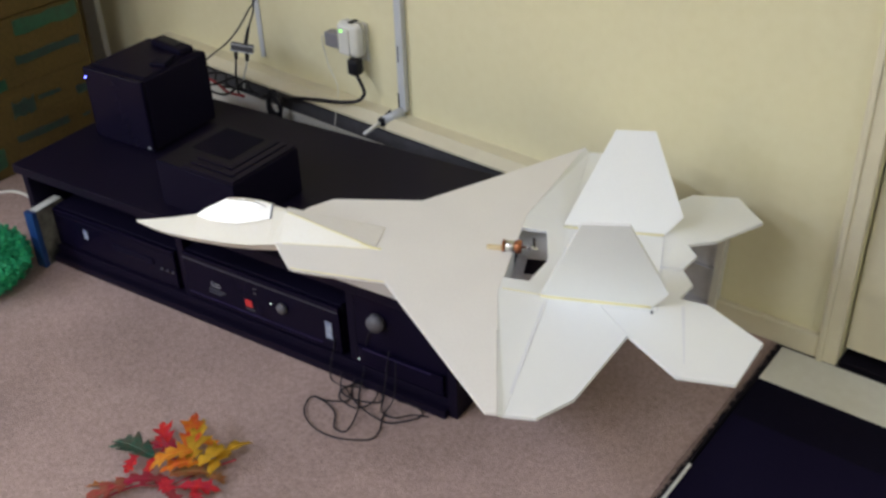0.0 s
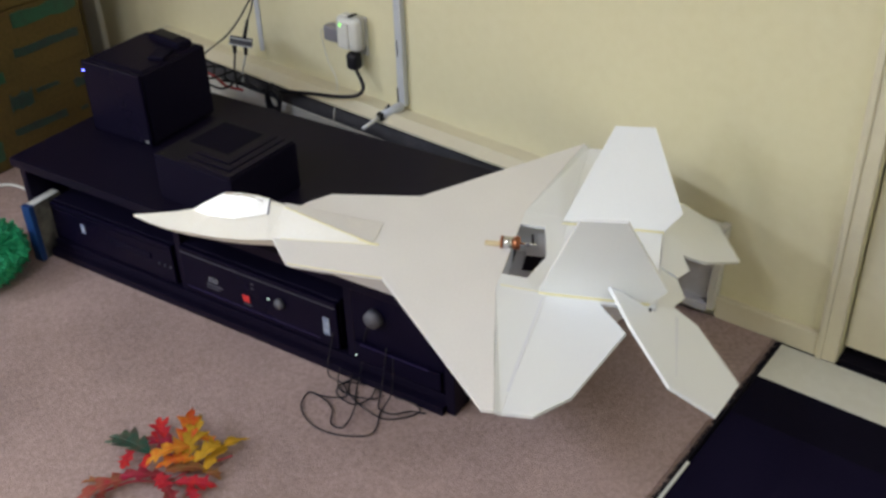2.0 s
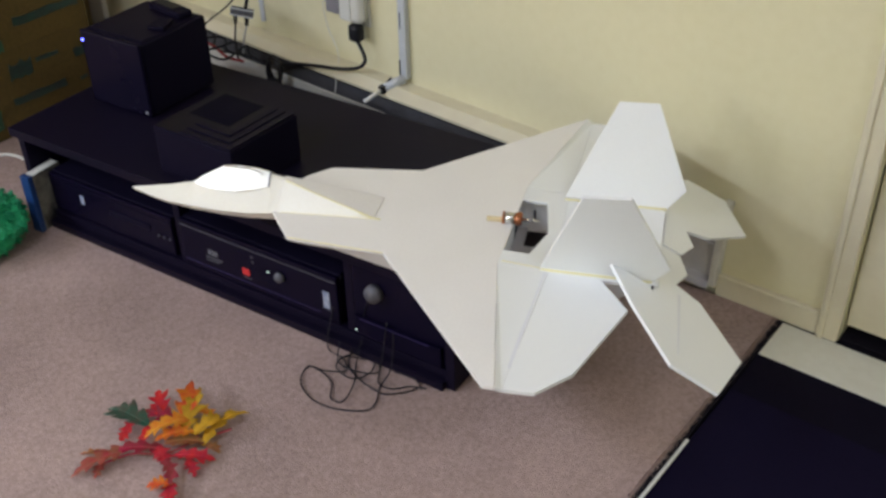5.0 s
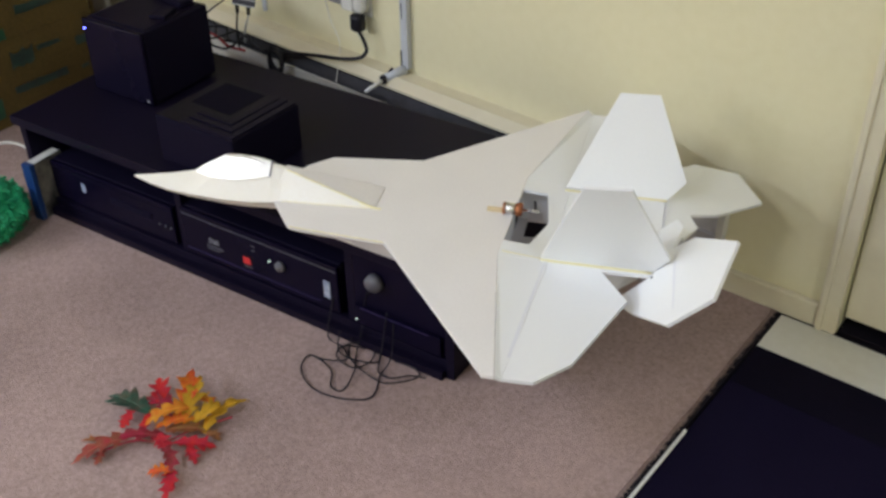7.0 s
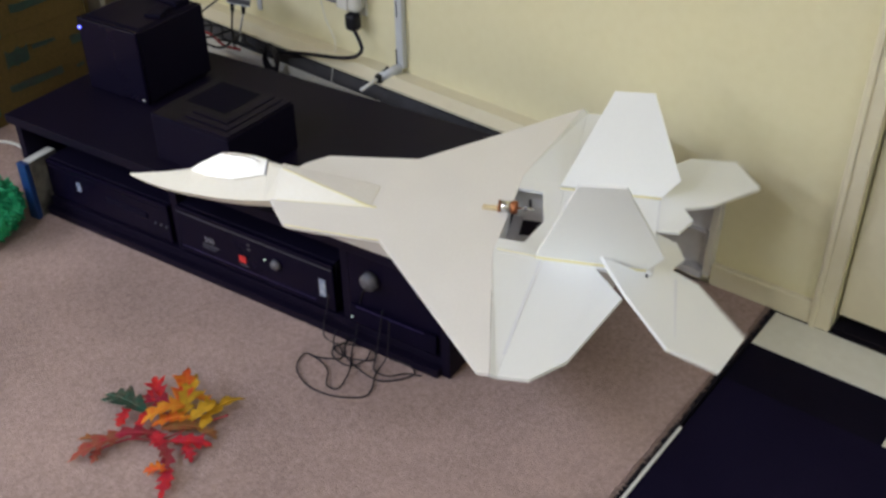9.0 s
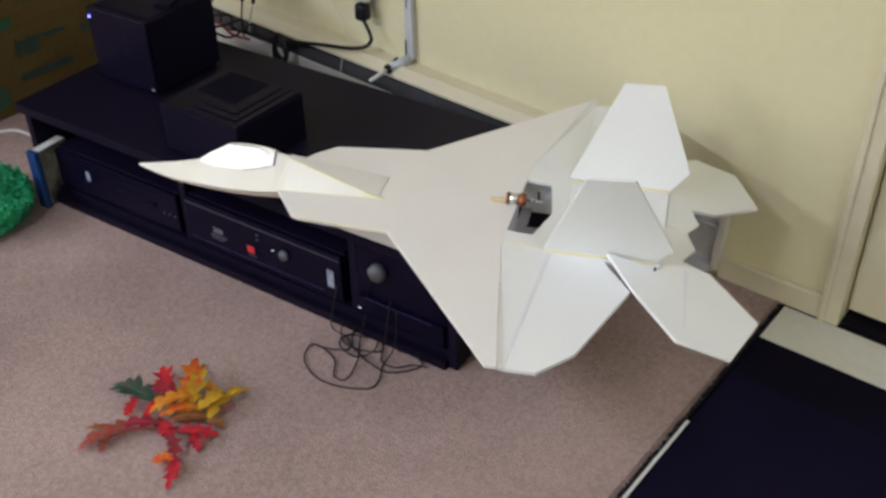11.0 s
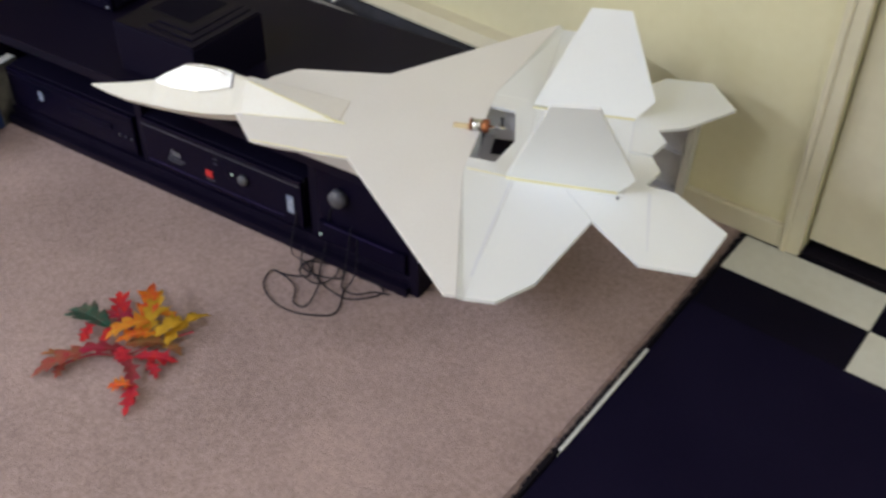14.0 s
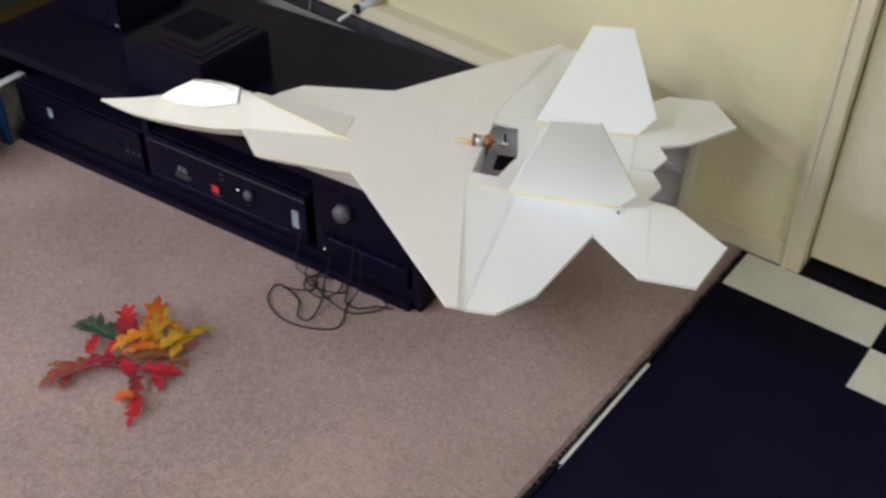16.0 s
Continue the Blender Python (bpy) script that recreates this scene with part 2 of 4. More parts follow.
trim = thing("trim", "cream painted door casing", "door casing", kind="structure")
for x0, x1 in ((0.068, 0.112), (0.93, 0.975)):
    bm = box(x0, x1, -0.019, 0.0, 0.0, 2.075, 0.003)
    box(x0 + 0.004 if x0 < 0.5 else x0 + 0.028, x0 + 0.016 if x0 < 0.5 else x0 + 0.040, -0.024, -0.015, 0.0, 2.07, 0.003, bm)
    part("casing", bm, M_TRIM, trim)
part("casing", box(0.068, 0.975, -0.02, 0.0, 2.03, 2.078, 0.003), M_TRIM, trim)

door = thing("door_1", "closed flat cream painted door with a dark gap below", "door", kind="structure")
part("door_slab", box(0.1155, 0.9265, 0.012, 0.052, 0.030, 2.026, 0.002), M_TRIM, door)
part("door_handle", cyl((0.86, 0.012, 0.95), (0.86, -0.05, 0.95), 0.026, bevel=0.006), M_STEEL, door, "round steel door knob", True)
part("threshold", box(0.113, 0.929, -0.004, 0.10, -0.01, 0.006, 0.002), M_STRIP, door, "black threshold under the door")

# ---- baseboard heater behind the stand ----
heater = thing("baseboard_heater", "white baseboard heater with its front cover missing at one end", "heater", pose(0, 0, 0, 0, 1.8, 0))
HX0, HX1 = -1.90, -0.155
prof = [(0.0, 0.214), (0.0, 0.226), (-0.040, 0.226), (-0.062, 0.208), (-0.062, 0.202), (-0.056, 0.202), (-0.037, 0.216), (-0.004, 0.216)]
part("top_hood", loft([[(x, y - 0.001, z) for y, z in prof] for x in (HX0, -0.33)]), M_TRIM, heater, "cream painted top hood")
part("back_plate", box(HX0, HX1 - 0.004, -0.006, -0.0015, 0.012, 0.215), M_HEATER_IN, heater, "grey metal back plate")
part("front_cover", box(HX0, -0.40, -0.064, -0.058, 0.035, 0.157, 0.002), M_WHITE_PAINT, heater)
end_cap = part("end_cap", plate([(-0.001, 0.02), (-0.001, 0.227), (-0.022, 0.227), (-0.026, 0.222), (-0.026, 0.02)], 0, 0.015), M_WHITE_PAINT, heater)
end_cap.matrix_local = Matrix(((0, 0, 1, HX1 - 0.015), (1, 0, 0, 0), (0, 1, 0, 0), (0, 0, 0, 1)))
part("top_frame", box(-0.3295, HX1 - 0.0155, -0.024, -0.0065, 0.198, 0.226, 0.002), M_WHITE_PAINT, heater)
part("pipe", cyl((HX0, -0.032, 0.085), (-0.335, -0.032, 0.085), 0.011, n=12), M_HEATER_IN, heater, "grey pipe", True)
# Dark block fills the slot so that it reads as shaded.
part("slot_shade_block", box(HX0, -0.47, -0.053, -0.010, 0.125, 0.196, 0.002), M_SLOT_SHADE, heater, "dark block painting the shade in the heater slot")
part("fin_bracket", box(HX0, HX1 - 0.017, -0.018, -0.0065, 0.118, 0.121), M_HEATER_IN, heater)
part("bottom_lip", box(HX0, HX1 - 0.0155, -0.030, -0.0065, 0.012, 0.030), M_HEATER_IN, heater)

# ---- low media stand ----
STAND = pose(-1.005, -0.648, 0.004, 0, 0, 5.1)
SL, SR, SD, SH = -0.60, 0.595, 0.482, 0.254
stand = thing("media_stand", "long low black laminate media stand with open cubbies", "media stand", STAND)
part("top", box(SL, SR, -0.018, SD, SH - 0.022, SH, 0.002), M_BLACK, stand)
part("bottom_shelf", box(SL + 0.02, SR - 0.02, 0.006, SD - 0.012, 0.020, 0.038, 0.0015), M_BLACK, stand)
for x in (SL, SR - 0.02):
    part("side_panel", box(x, x + 0.02, 0.0, SD - 0.004, 0.0, SH - 0.0225, 0.0015), M_BLACK, stand)
for x in (-0.125, 0.335):
    part("divider", box(x, x + 0.018, 0.012, SD - 0.012, 0.0385, SH - 0.0225, 0.001), M_BLACK, stand)
part("back_panel", box(SL + 0.021, SR - 0.021, SD - 0.011, SD - 0.004, 0.03, SH - 0.023), M_BLACK_MATTE, stand)
# Plinth set forward so its black also covers the shade at the floor.
part("plinth_and_shade", box(SL + 0.021, SR - 0.021, -0.012, 0.010, 0.0, 0.0195), M_BLACK, stand)


def at_stand(x, y, z):
    return STAND @ pose(x, y, z)


def player(name, label, category, m, w, d, h):
    ob = thing(name, label, category, m)
    part("case", box(-w / 2, w / 2, 0.012, d, 0.006, h, 0.003), M_BLACK_MATTE, ob)
    part("front_panel", box(-w / 2, w / 2, 0.0, 0.0118, 0.006, h - 0.002, 0.003), M_BLACK_GLOSS, ob)
    for x in (-w / 2 + 0.04, w / 2 - 0.04):
        for y in (0.04, d - 0.04):
            part("foot", cyl((x, y, 0.0), (x, y, 0.0058), 0.015, n=14), M_RUBBER, ob)
    return ob


def text(name, words, size, material, parent, m):
    cu = bpy.data.curves.new(name, "FONT")
    cu.body, cu.size, cu.extrude, cu.align_x = words, size, 0.0003, "CENTER"
    src = bpy.data.objects.new(name, cu)
    scene.collection.objects.link(src)
    me = bpy.data.meshes.new_from_object(src.evaluated_get(bpy.context.evaluated_depsgraph_get()))
    bpy.data.objects.remove(src)
    me.materials.clear()
    me.materials.append(material)
    ob = new(name, me)
    ob.parent = parent
    ob.matrix_local = m
    return ob


FACE = pose(0, 0, 0, 90, 0, 0)
amp = player("audio_amplifier", "black audio component with a red badge and a grey knob", "amplifier", at_stand(0.105, 0.006, 0.0385), 0.425, 0.30, 0.122)
text("model_number", "550", 0.0185, M_PRINT, amp, pose(-0.122, -0.0008, 0.055, 90, 0, 0))
part("print_line", box(-0.143, -0.097, -0.001, 0.0, 0.045, 0.049), M_PRINT_DIM, amp, "small grey lettering")
part("print_line", box(-0.143, -0.107, -0.001, 0.0, 0.038, 0.041), M_PRINT_DIM, amp, "small grey lettering")
part("badge", box(-0.039, -0.020, -0.002, 0.0, 0.039, 0.056, 0.0008), M_RED, amp, "red square badge")
part("print_line", box(-0.039, -0.016, -0.001, 0.0, 0.031, 0.034), M_PRINT_DIM, amp, "small grey lettering")
part("print_line", box(-0.012, -0.004, -0.001, 0.0, 0.090, 0.093), M_PRINT_DIM, amp, "small grey lettering")
part("print_line", box(-0.012, -0.004, -0.001, 0.0, 0.078, 0.081), M_PRINT_DIM, amp, "small grey lettering")
part("led", cyl((0.034, 0.0, 0.070), (0.034, -0.0018, 0.070), 0.0015, n=10), M_LED_WHITE, amp, "small lit pale indicator")
part("knob", cyl((0.067, 0.0, 0.071), (0.067, -0.010, 0.071), 0.0120, 0.0112, 28, 0.0012), M_SILVER, amp, "brushed grey knob", True)
part("sticker", box(0.176, 0.192, -0.0008, 0.0, 0.036, 0.078), M_STICKER, amp, "pale blue sticker")
part("trim_line", box(-0.21, 0.21, -0.0012, 0.0, 0.107, 0.1095), M_PRINT_DIM, amp, "thin grey line along the top edge")
part("trim_line", box(-0.205, 0.165, -0.0012, 0.0, 0.020, 0.0215), M_VIOLET, amp, "thin grey line along the lower edge")

rec = player("media_player", "black media player with a small pale sticker", "media player", at_stand(-0.338, 0.010, 0.0385), 0.395, 0.30, 0.105)
part("sticker", box(-0.098, -0.085, -0.0008, 0.0, 0.048, 0.072), M_STICKER, rec, "pale blue sticker")
part("disc_tray", box(0.00, 0.13, -0.0025, 0.0, 0.050, 0.066, 0.001), M_BLACK_MATTE, rec)
for x in (0.155, 0.172, 0.189):
    part("button", cyl((x, 0.0, 0.048), (x, -0.003, 0.048), 0.003, n=12), M_PRINT_DIM, rec, "small grey button")
part("trim_line", box(-0.19, 0.19, -0.0012, 0.0, 0.090, 0.092), M_TILE_B, rec, "dark line along the top edge")

sub = player("power_conditioner", "tall black component with one large grey knob", "amplifier", at_stand(0.4635, 0.008, 0.0385), 0.215, 0.30, 0.185)
part("knob", cyl((-0.049, 0.0, 0.126), (-0.049, -0.018, 0.126), 0.0190, 0.0178, 32, 0.0015), M_SILVER, sub, "large brushed grey knob", True)
part("lower_panel", box(-0.102, 0.102, -0.010, -0.0005, 0.008, 0.055, 0.003), M_BLACK_GLOSS, sub)
# Violet line paints the reflection along the panel's top edge.
part("edge_line", box(-0.085, 0.075, -0.0115, -0.0101, 0.0515, 0.0535), M_VIOLET, sub, "thin violet line painting the sheen on the panel edge")
part("led", cyl((-0.0965, -0.010, 0.022), (-0.0965, -0.0118, 0.022), 0.0014, n=10), M_LED_WHITE, sub, "small lit pale indicator")

case = thing("game_case", "blue plastic case with a printed cover leaning at the stand's end", "case", at_stand(-0.552, -0.045, 0.0) @ pose(0, 0, 0.0005, 0, 0, 3))
part("spine", box(-0.012, 0.016, 0.0, 0.014, 0.0, 0.150, 0.002), M_BLUE, case, "bright blue spine")
part("cover", box(0.0125, 0.0160, 0.0145, 0.095, 0.002, 0.148, 0.001), M_PICTURE, case, "dark printed cover")
part("pages", box(-0.011, 0.012, 0.0145, 0.094, 0.003, 0.147), M_WHITE_PL, case, "pale paper edge")

# ---- on the stand ----
cube = thing("mini_computer", "small black cube computer with a lit blue indicator", "computer", pose(-1.462, -0.397, 0.2585, 0, 0, 5.1))
part("case", box(-0.095, 0.095, -0.10, 0.10, 0.006, 0.180, 0.006), M_BLACK_MATTE, cube)
part("front_bezel", box(-0.0955, 0.0955, -0.112, -0.1005, 0.004, 0.182, 0.005), M_BLACK_GLOSS, cube)
part("top_panel", box(-0.085, 0.085, -0.09, 0.09, 0.1803, 0.1825, 0.001), M_BLACK, cube)
part("led", cyl((-0.088, -0.112, 0.158), (-0.088, -0.1145, 0.158), 0.0025, n=12), M_LED_BLUE, cube, "lit blue indicator")
part("badge", box(0.080, 0.088, -0.1128, -0.1118, 0.012, 0.018), M_PRINT, cube, "tiny pale badge")
for x in (-0.075, 0.075):
    for y in (-0.08, 0.08):
        part("foot", cyl((x, y, 0.0), (x, y, 0.0058), 0.012, n=12), M_RUBBER, cube)

remote = thing("remote_control", "black remote control lying on the computer", "remote control", pose(-1.452, -0.327, 0.4412, 0, 0, -4))
part("body", box(-0.06, 0.06, -0.02, 0.02, 0.0, 0.016, 0.005), M_BLACK_MATTE, remote)
part("keypad", box(-0.045, 0.03, -0.012, 0.012, 0.0162, 0.0178, 0.0008), M_RUBBER, remote)
dongle = thing("hard_drive", "small black box lying on the computer", "hard drive", pose(-1.402, -0.397, 0.4412, 0, 0, 25))
part("body", box(-0.02, 0.02, -0.028, 0.028, 0.0, 0.010, 0.003), M_BLACK_MATTE, dongle)

spk = thing("centre_speaker", "black box speaker with stepped square grooves on top", "speaker", pose(-1.055, -0.532, 0.2585, 0, 0, 3.0))
part("cabinet", box(-0.110, 0.112, -0.098, 0.098, 0.0, 0.106, 0.003), M_BLACK_MATTE, spk)
part("top_panel", box(-0.106, 0.110, -0.095, 0.095, 0.1061, 0.1068), M_CHARCOAL, spk)
for a, h in ((0.0, 0.005), (0.022, 0.0045), (0.044, 0.004)):
    part("ridge", box(-0.035, 0.108 - a, -0.094 + a, -0.080 + a, 0.1062, 0.1062 + h, 0.001), M_BLACK, spk)
    part("ridge", box(0.092 - a, 0.108 - a, -0.0795 + a, 0.094, 0.1062, 0.1062 + h, 0.001), M_BLACK, spk)
# Raised black plate paints the dark hollow of the driver recess.
part("recess_shade", box(-0.085, 0.028, -0.018, 0.088, 0.1062, 0.1076, 0.0005), M_TILE_B, spk)

# ---- cables and plugs at the wall ----
race = thing("cable_raceway", "pale grey plastic cable raceway running down the wall", "cable raceway")
part("channel", box(-1.017, -0.995, -0.017, -0.0005, 0.2705, CEILING_Z, 0.003), M_CONDUIT, race)
part("side_flange", box(-1.025, -1.0175, -0.007, -0.0005, 0.275, CEILING_Z, 0.002), M_CONDUIT, race)
part("elbow", cyl((-1.006, -0.012, 0.271), (-1.037, -0.056, 0.254), 0.0125, 0.010, 16, 0.002), M_CONDUIT, race, "", True)
part("open_slit", box(-1.0165, -1.0130, -0.0185, -0.0165, 0.272, 0.318), M_RUBBER, race, "black open slit")
part("open_slit", box(-1.0105, -1.0085, -0.0185, -0.0165, 0.40, 0.44), M_RUBBER, race, "black open slit")

clamp = thing("cable_clip", "white cable plug with a black clip", "cable clip")
part("plug", cyl((-1.046, -0.118, 0.240), (-1.036, -0.055, 0.254), 0.0048, bevel=0.001), M_WHITE_PL, clamp, "", True)
part("clip", box(-1.044, -1.028, -0.068, -0.046, 0.243, 0.263, 0.003), M_RUBBER, clamp, "black clip")
part("tie", cyl((-1.036, -0.05, 0.262), (-1.028, -0.035, 0.276), 0.003, n=8), M_RUBBER, clamp)

out = thing("wall_adapter", "white plug-in wall adapter with a lit green light", "power adapter")
part("outlet_plate", box(-1.180, -1.114, -0.005, -0.0005, 0.372, 0.470, 0.002), M_WHITE_PL, out)
part("body", box(-1.184, -1.112, -0.045, -0.0055, 0.388, 0.476, 0.020, segments=4), M_WHITE_PL, out, "", True)
part("face", box(-1.172, -1.138, -0.0475, -0.0452, 0.398, 0.462, 0.004), M_WHITE_PL, out)
part("led", box(-1.163, -1.159, -0.0490, -0.0476, 0.453, 0.459, 0.0006), M_LED_GREEN, out, "lit green light")
part("slot", box(-1.146, -1.132, -0.040, -0.012, 0.4765, 0.4775), M_RUBBER, out, "black slot")
wart = thing("wall_plug", "small grey plug in the side of the adapter", "plug")
part("body", box(-1.225, -1.1775, -0.042, -0.012, 0.402, 0.440, 0.006), M_GREY, wart)
tube([(-1.222, -0.028, 0.420), (-1.243, -0.028, 0.421), (-1.250, -0.024, 0.40), (-1.243, -0.018, 0.34), (-1.215, -0.02, 0.285), (-1.198, -0.05, 0.243), (-1.19, -0.07, 0.20)], 0.0012, wart, "cord", M_WHITE_PL, "thin pale cord")
cord = thing("extension_lead", "thick black power lead drooping along the wall", "power lead")
part("plug", box(-1.152, -1.118, -0.050, -0.018, 0.344, 0.3875, 0.012, segments=3), M_RUBBER, cord, "", True)
tube([(-1.132, -0.034, 0.342), (-1.112, -0.037, 0.315), (-1.104, -0.045, 0.300), (-1.120, -0.055, 0.284), (-1.17, -0.068, 0.274), (-1.25, -0.074, 0.263), (-1.32, -0.080, 0.252), (-1.37, -0.088, 0.243), (-1.42, -0.09, 0.236)], 0.0047, cord, "cord")
coil = thing("cable_coil", "small loop of black cable hanging at the heater", "cable")
for k in range(3):
    ring = [(-1.370 + 0.006 * k + 0.023 * math.cos(a), -0.098 - 0.008 * k, 0.233 + 0.033 * math.sin(a) - 0.004 * k) for a in (2 * math.pi * j / 12 for j in range(13))]
    tube(ring, 0.0050, coil, "loop")
# Black strand inside the slot draws the shadow line under the hood.
run = thing("slot_shade_line", "black strand painting the dark line of the heater slot", "cable")
tube([(-1.72, -0.050, 0.246), (-1.5, -0.052, 0.240), (-1.3, -0.050, 0.232), (-1.1, -0.052, 0.228), (-0.9, -0.050, 0.220), (-0.72, -0.052, 0.216), (-0.55, -0.050, 0.209)], 0.0035, run, "cord")
usb = thing("cable_splitter", "small metal cable splitter hanging with its leads", "cable splitter", pose(-1.466, -0.1, 0.363, 0, 10, 32))
part("body", box(-0.029, 0.029, -0.006, 0.006, -0.011, 0.011, 0.002), M_SILVER, usb, "dull grey metal splitter body")
part("rim", box(-0.030, 0.030, -0.0075, -0.0062, 0.007, 0.0105), M_CONDUIT, usb, "pale metal rim")
part("rim", box(-0.030, 0.030, -0.0075, -0.0062, -0.0105, -0.007), M_CONDUIT, usb, "pale metal rim")
for x in (-0.017, 0.012):
    part("connector", cyl((x, 0, -0.0095), (x + 0.002, 0, -0.034), 0.0058, 0.0045, 14), M_RUBBER, usb)
part("connector", cyl((0.008, 0, 0.0095), (0.014, 0, 0.060), 0.0052, 0.0038, 14), M_RUBBER, usb)
tube([(-0.015, 0, -0.034), (-0.014, 0.0, -0.08), (-0.006, -0.006, -0.12), (0.01, -0.01, -0.135)], 0.0024, usb, "lead")
tube([(0.014, 0, -0.034), (0.006, 0.01, -0.08), (0.004, 0.02, -0.13)], 0.0024, usb, "lead", M_CONDUIT, "pale lead")
tube([(0.014, 0, 0.06), (0.017, 0.03, 0.10), (0.0, 0.06, 0.16), (-0.03, 0.085, 0.5)], 0.0022, usb, "lead")
strip = thing("flat_cable", "pale grey flat cable taped down the wall", "cable")
part("ribbon", plate([(-1.512, 0.62), (-1.494, 0.62), (-1.490, 0.300), (-1.506, 0.296)], 0.0015, 0.004), M_CONDUIT, strip)
strip.matrix_world = Matrix(((1, 0, 0, 0), (0, 0, -1, 0), (0, 1, 0, 0), (0, 0, 0, 1)))
lead = thing("antenna_lead", "thin black cable from the ceiling to the computer", "cable")
tube([(-1.40, -0.02, 0.9), (-1.41, -0.05, 0.56), (-1.44, -0.09, 0.46), (-1.50, -0.11, 0.38), (-1.575, -0.14, 0.315), (-1.56, -0.17, 0.29)], 0.0022, lead, "cord")
nest = thing("tangled_cables", "tangle of black cables behind the computer", "cables", pose(-0.055, -0.008, 0))
for k in range(4):
    tube([(-1.56 + 0.03 * k, -0.19, 0.276), (-1.53 + 0.05 * k, -0.16 - 0.012 * k, 0.315 - 0.012 * k), (-1.49 + 0.04 * k, -0.13, 0.295), (-1.45 + 0.03 * k, -0.16 + 0.01 * k, 0.277), (-1.40 + 0.02 * k, -0.12, 0.26)], 0.003, nest, "cord")
tube([(-1.56, -0.205, 0.277), (-1.50, -0.185, 0.298), (-1.44, -0.175, 0.292), (-1.39, -0.178, 0.277), (-1.36, -0.15, 0.262)], 0.0035, nest, "cord", M_RED_CABLE, "dark red cable")

floor_cable = thing("loose_cable", "thin black cable lying in loops on the carpet", "cable", pose(0.010, 0.003, 0))
FZ = 0.007
CORD = 0.0015
tube([(-0.70, -0.60, 0.16), (-0.715, -0.625, 0.06), (-0.705, -0.650, FZ), (-0.66, -0.655, FZ), (-0.63, -0.68, FZ), (-0.665, -0.705, FZ), (-0.698, -0.715, FZ), (-0.68, -0.755, FZ), (-0.63, -0.778, FZ), (-0.575, -0.772, FZ), (-0.525, -0.742, FZ), (-0.522, -0.715, FZ), (-0.545, -0.675, FZ), (-0.545, -0.64, 0.03), (-0.545, -0.628, 0.11)], CORD, floor_cable, "cord")
tube([(-0.69, -0.712, FZ + 0.004), (-0.655, -0.712, FZ), (-0.625, -0.725, FZ), (-0.60, -0.755, FZ), (-0.575, -0.748, FZ), (-0.59, -0.70, FZ + 0.003), (-0.625, -0.655, FZ), (-0.64, -0.622, 0.03), (-0.63, -0.61, 0.12), (-0.60, -0.612, 0.165)], CORD, floor_cable, "cord")
tube([(-0.66, -0.625, 0.02), (-0.635, -0.665, FZ), (-0.60, -0.68, FZ), (-0.56, -0.69, FZ + 0.004), (-0.525, -0.685, FZ), (-0.495, -0.655, FZ), (-0.485, -0.628, FZ), (-0.51, -0.618, FZ), (-0.55, -0.625, FZ)], CORD, floor_cable, "cord")
tube([(-0.60, -0.625, FZ), (-0.585, -0.66, FZ + 0.003), (-0.605, -0.69, FZ), (-0.65, -0.685, FZ + 0.003), (-0.66, -0.65, FZ), (-0.62, -0.63, FZ)], CORD, floor_cable, "cord")

tube([(-0.68, -0.64, 0.03), (-0.655, -0.672, FZ + 0.004), (-0.61, -0.668, FZ), (-0.575, -0.646, FZ), (-0.60, -0.622, FZ), (-0.645, -0.632, FZ + 0.004), (-0.665, -0.668, FZ)], CORD, floor_cable, "cord")
tube([(-0.575, -0.612, 0.11), (-0.572, -0.640, 0.02), (-0.555, -0.668, FZ), (-0.520, -0.668, FZ + 0.003), (-0.500, -0.640, FZ), (-0.470, -0.626, FZ)], CORD, floor_cable, "cord")

# ---- foam model jet ----
# local x runs aft, y to the wing tip by the wall, z up from the deck
JET = pose(-0.363, -0.481, 0.35, 0, 0, 24.9)
jet = thing("model_jet", "white foam board model fighter jet with a silver canopy", "model aircraft", JET)
T = 0.006
SLOT = [(-0.002, -0.080), (0.038, -0.080), (0.059, -0.012), (0.050, 0.077), (0.004, 0.077)]
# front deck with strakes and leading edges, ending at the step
part("front_deck", plate([(-0.434, -0.050), (-0.382, -0.122), (-0.202, -0.135), (0.028, -0.430), (0.046, -0.430), (-0.006, -0.128), (-0.003, -0.081), (0.003, 0.078), (0.004, 0.125), (0.084, 0.419), (-0.202, 0.147), (-0.376, 0.124), (-0.412, 0.088), (-0.434, 0.050)], -T, 0.0), M_FOAM_OFFWHITE, jet, "slightly darker off-white foam board deck")


def ramp(points_front, points_back, drop):
    rings = [[(*a, 0.0), (*b, -drop), (*b, -T - drop), (*a, -T)] for a, b in zip(points_front, points_back)]
    return loft(rings)


DROP = 0.006
part("wing_step", ramp([(-0.0055, -0.128), (0.0465, -0.430)], [(0.080, -0.128), (0.0555, -0.426)], DROP), M_FOAM, jet)
part("wing_step", ramp([(0.0045, 0.125), (0.0845, 0.419)], [(0.085, 0.125), (0.0945, 0.411)], DROP), M_FOAM, jet)
part("rear_deck", plate([(0.0560, -0.426), (0.103, -0.424), (0.152, -0.373), (0.218, -0.205), (0.168, -0.133), (0.2597, -0.130), (0.2597, 0.122), (0.180, 0.125), (0.235, 0.225), (0.172, 0.372), (0.128, 0.4115), (0.0950, 0.411), (0.0855, 0.125), (0.0855, 0.0), (0.0805, -0.128)], -T - DROP, -DROP), M_FOAM, jet)
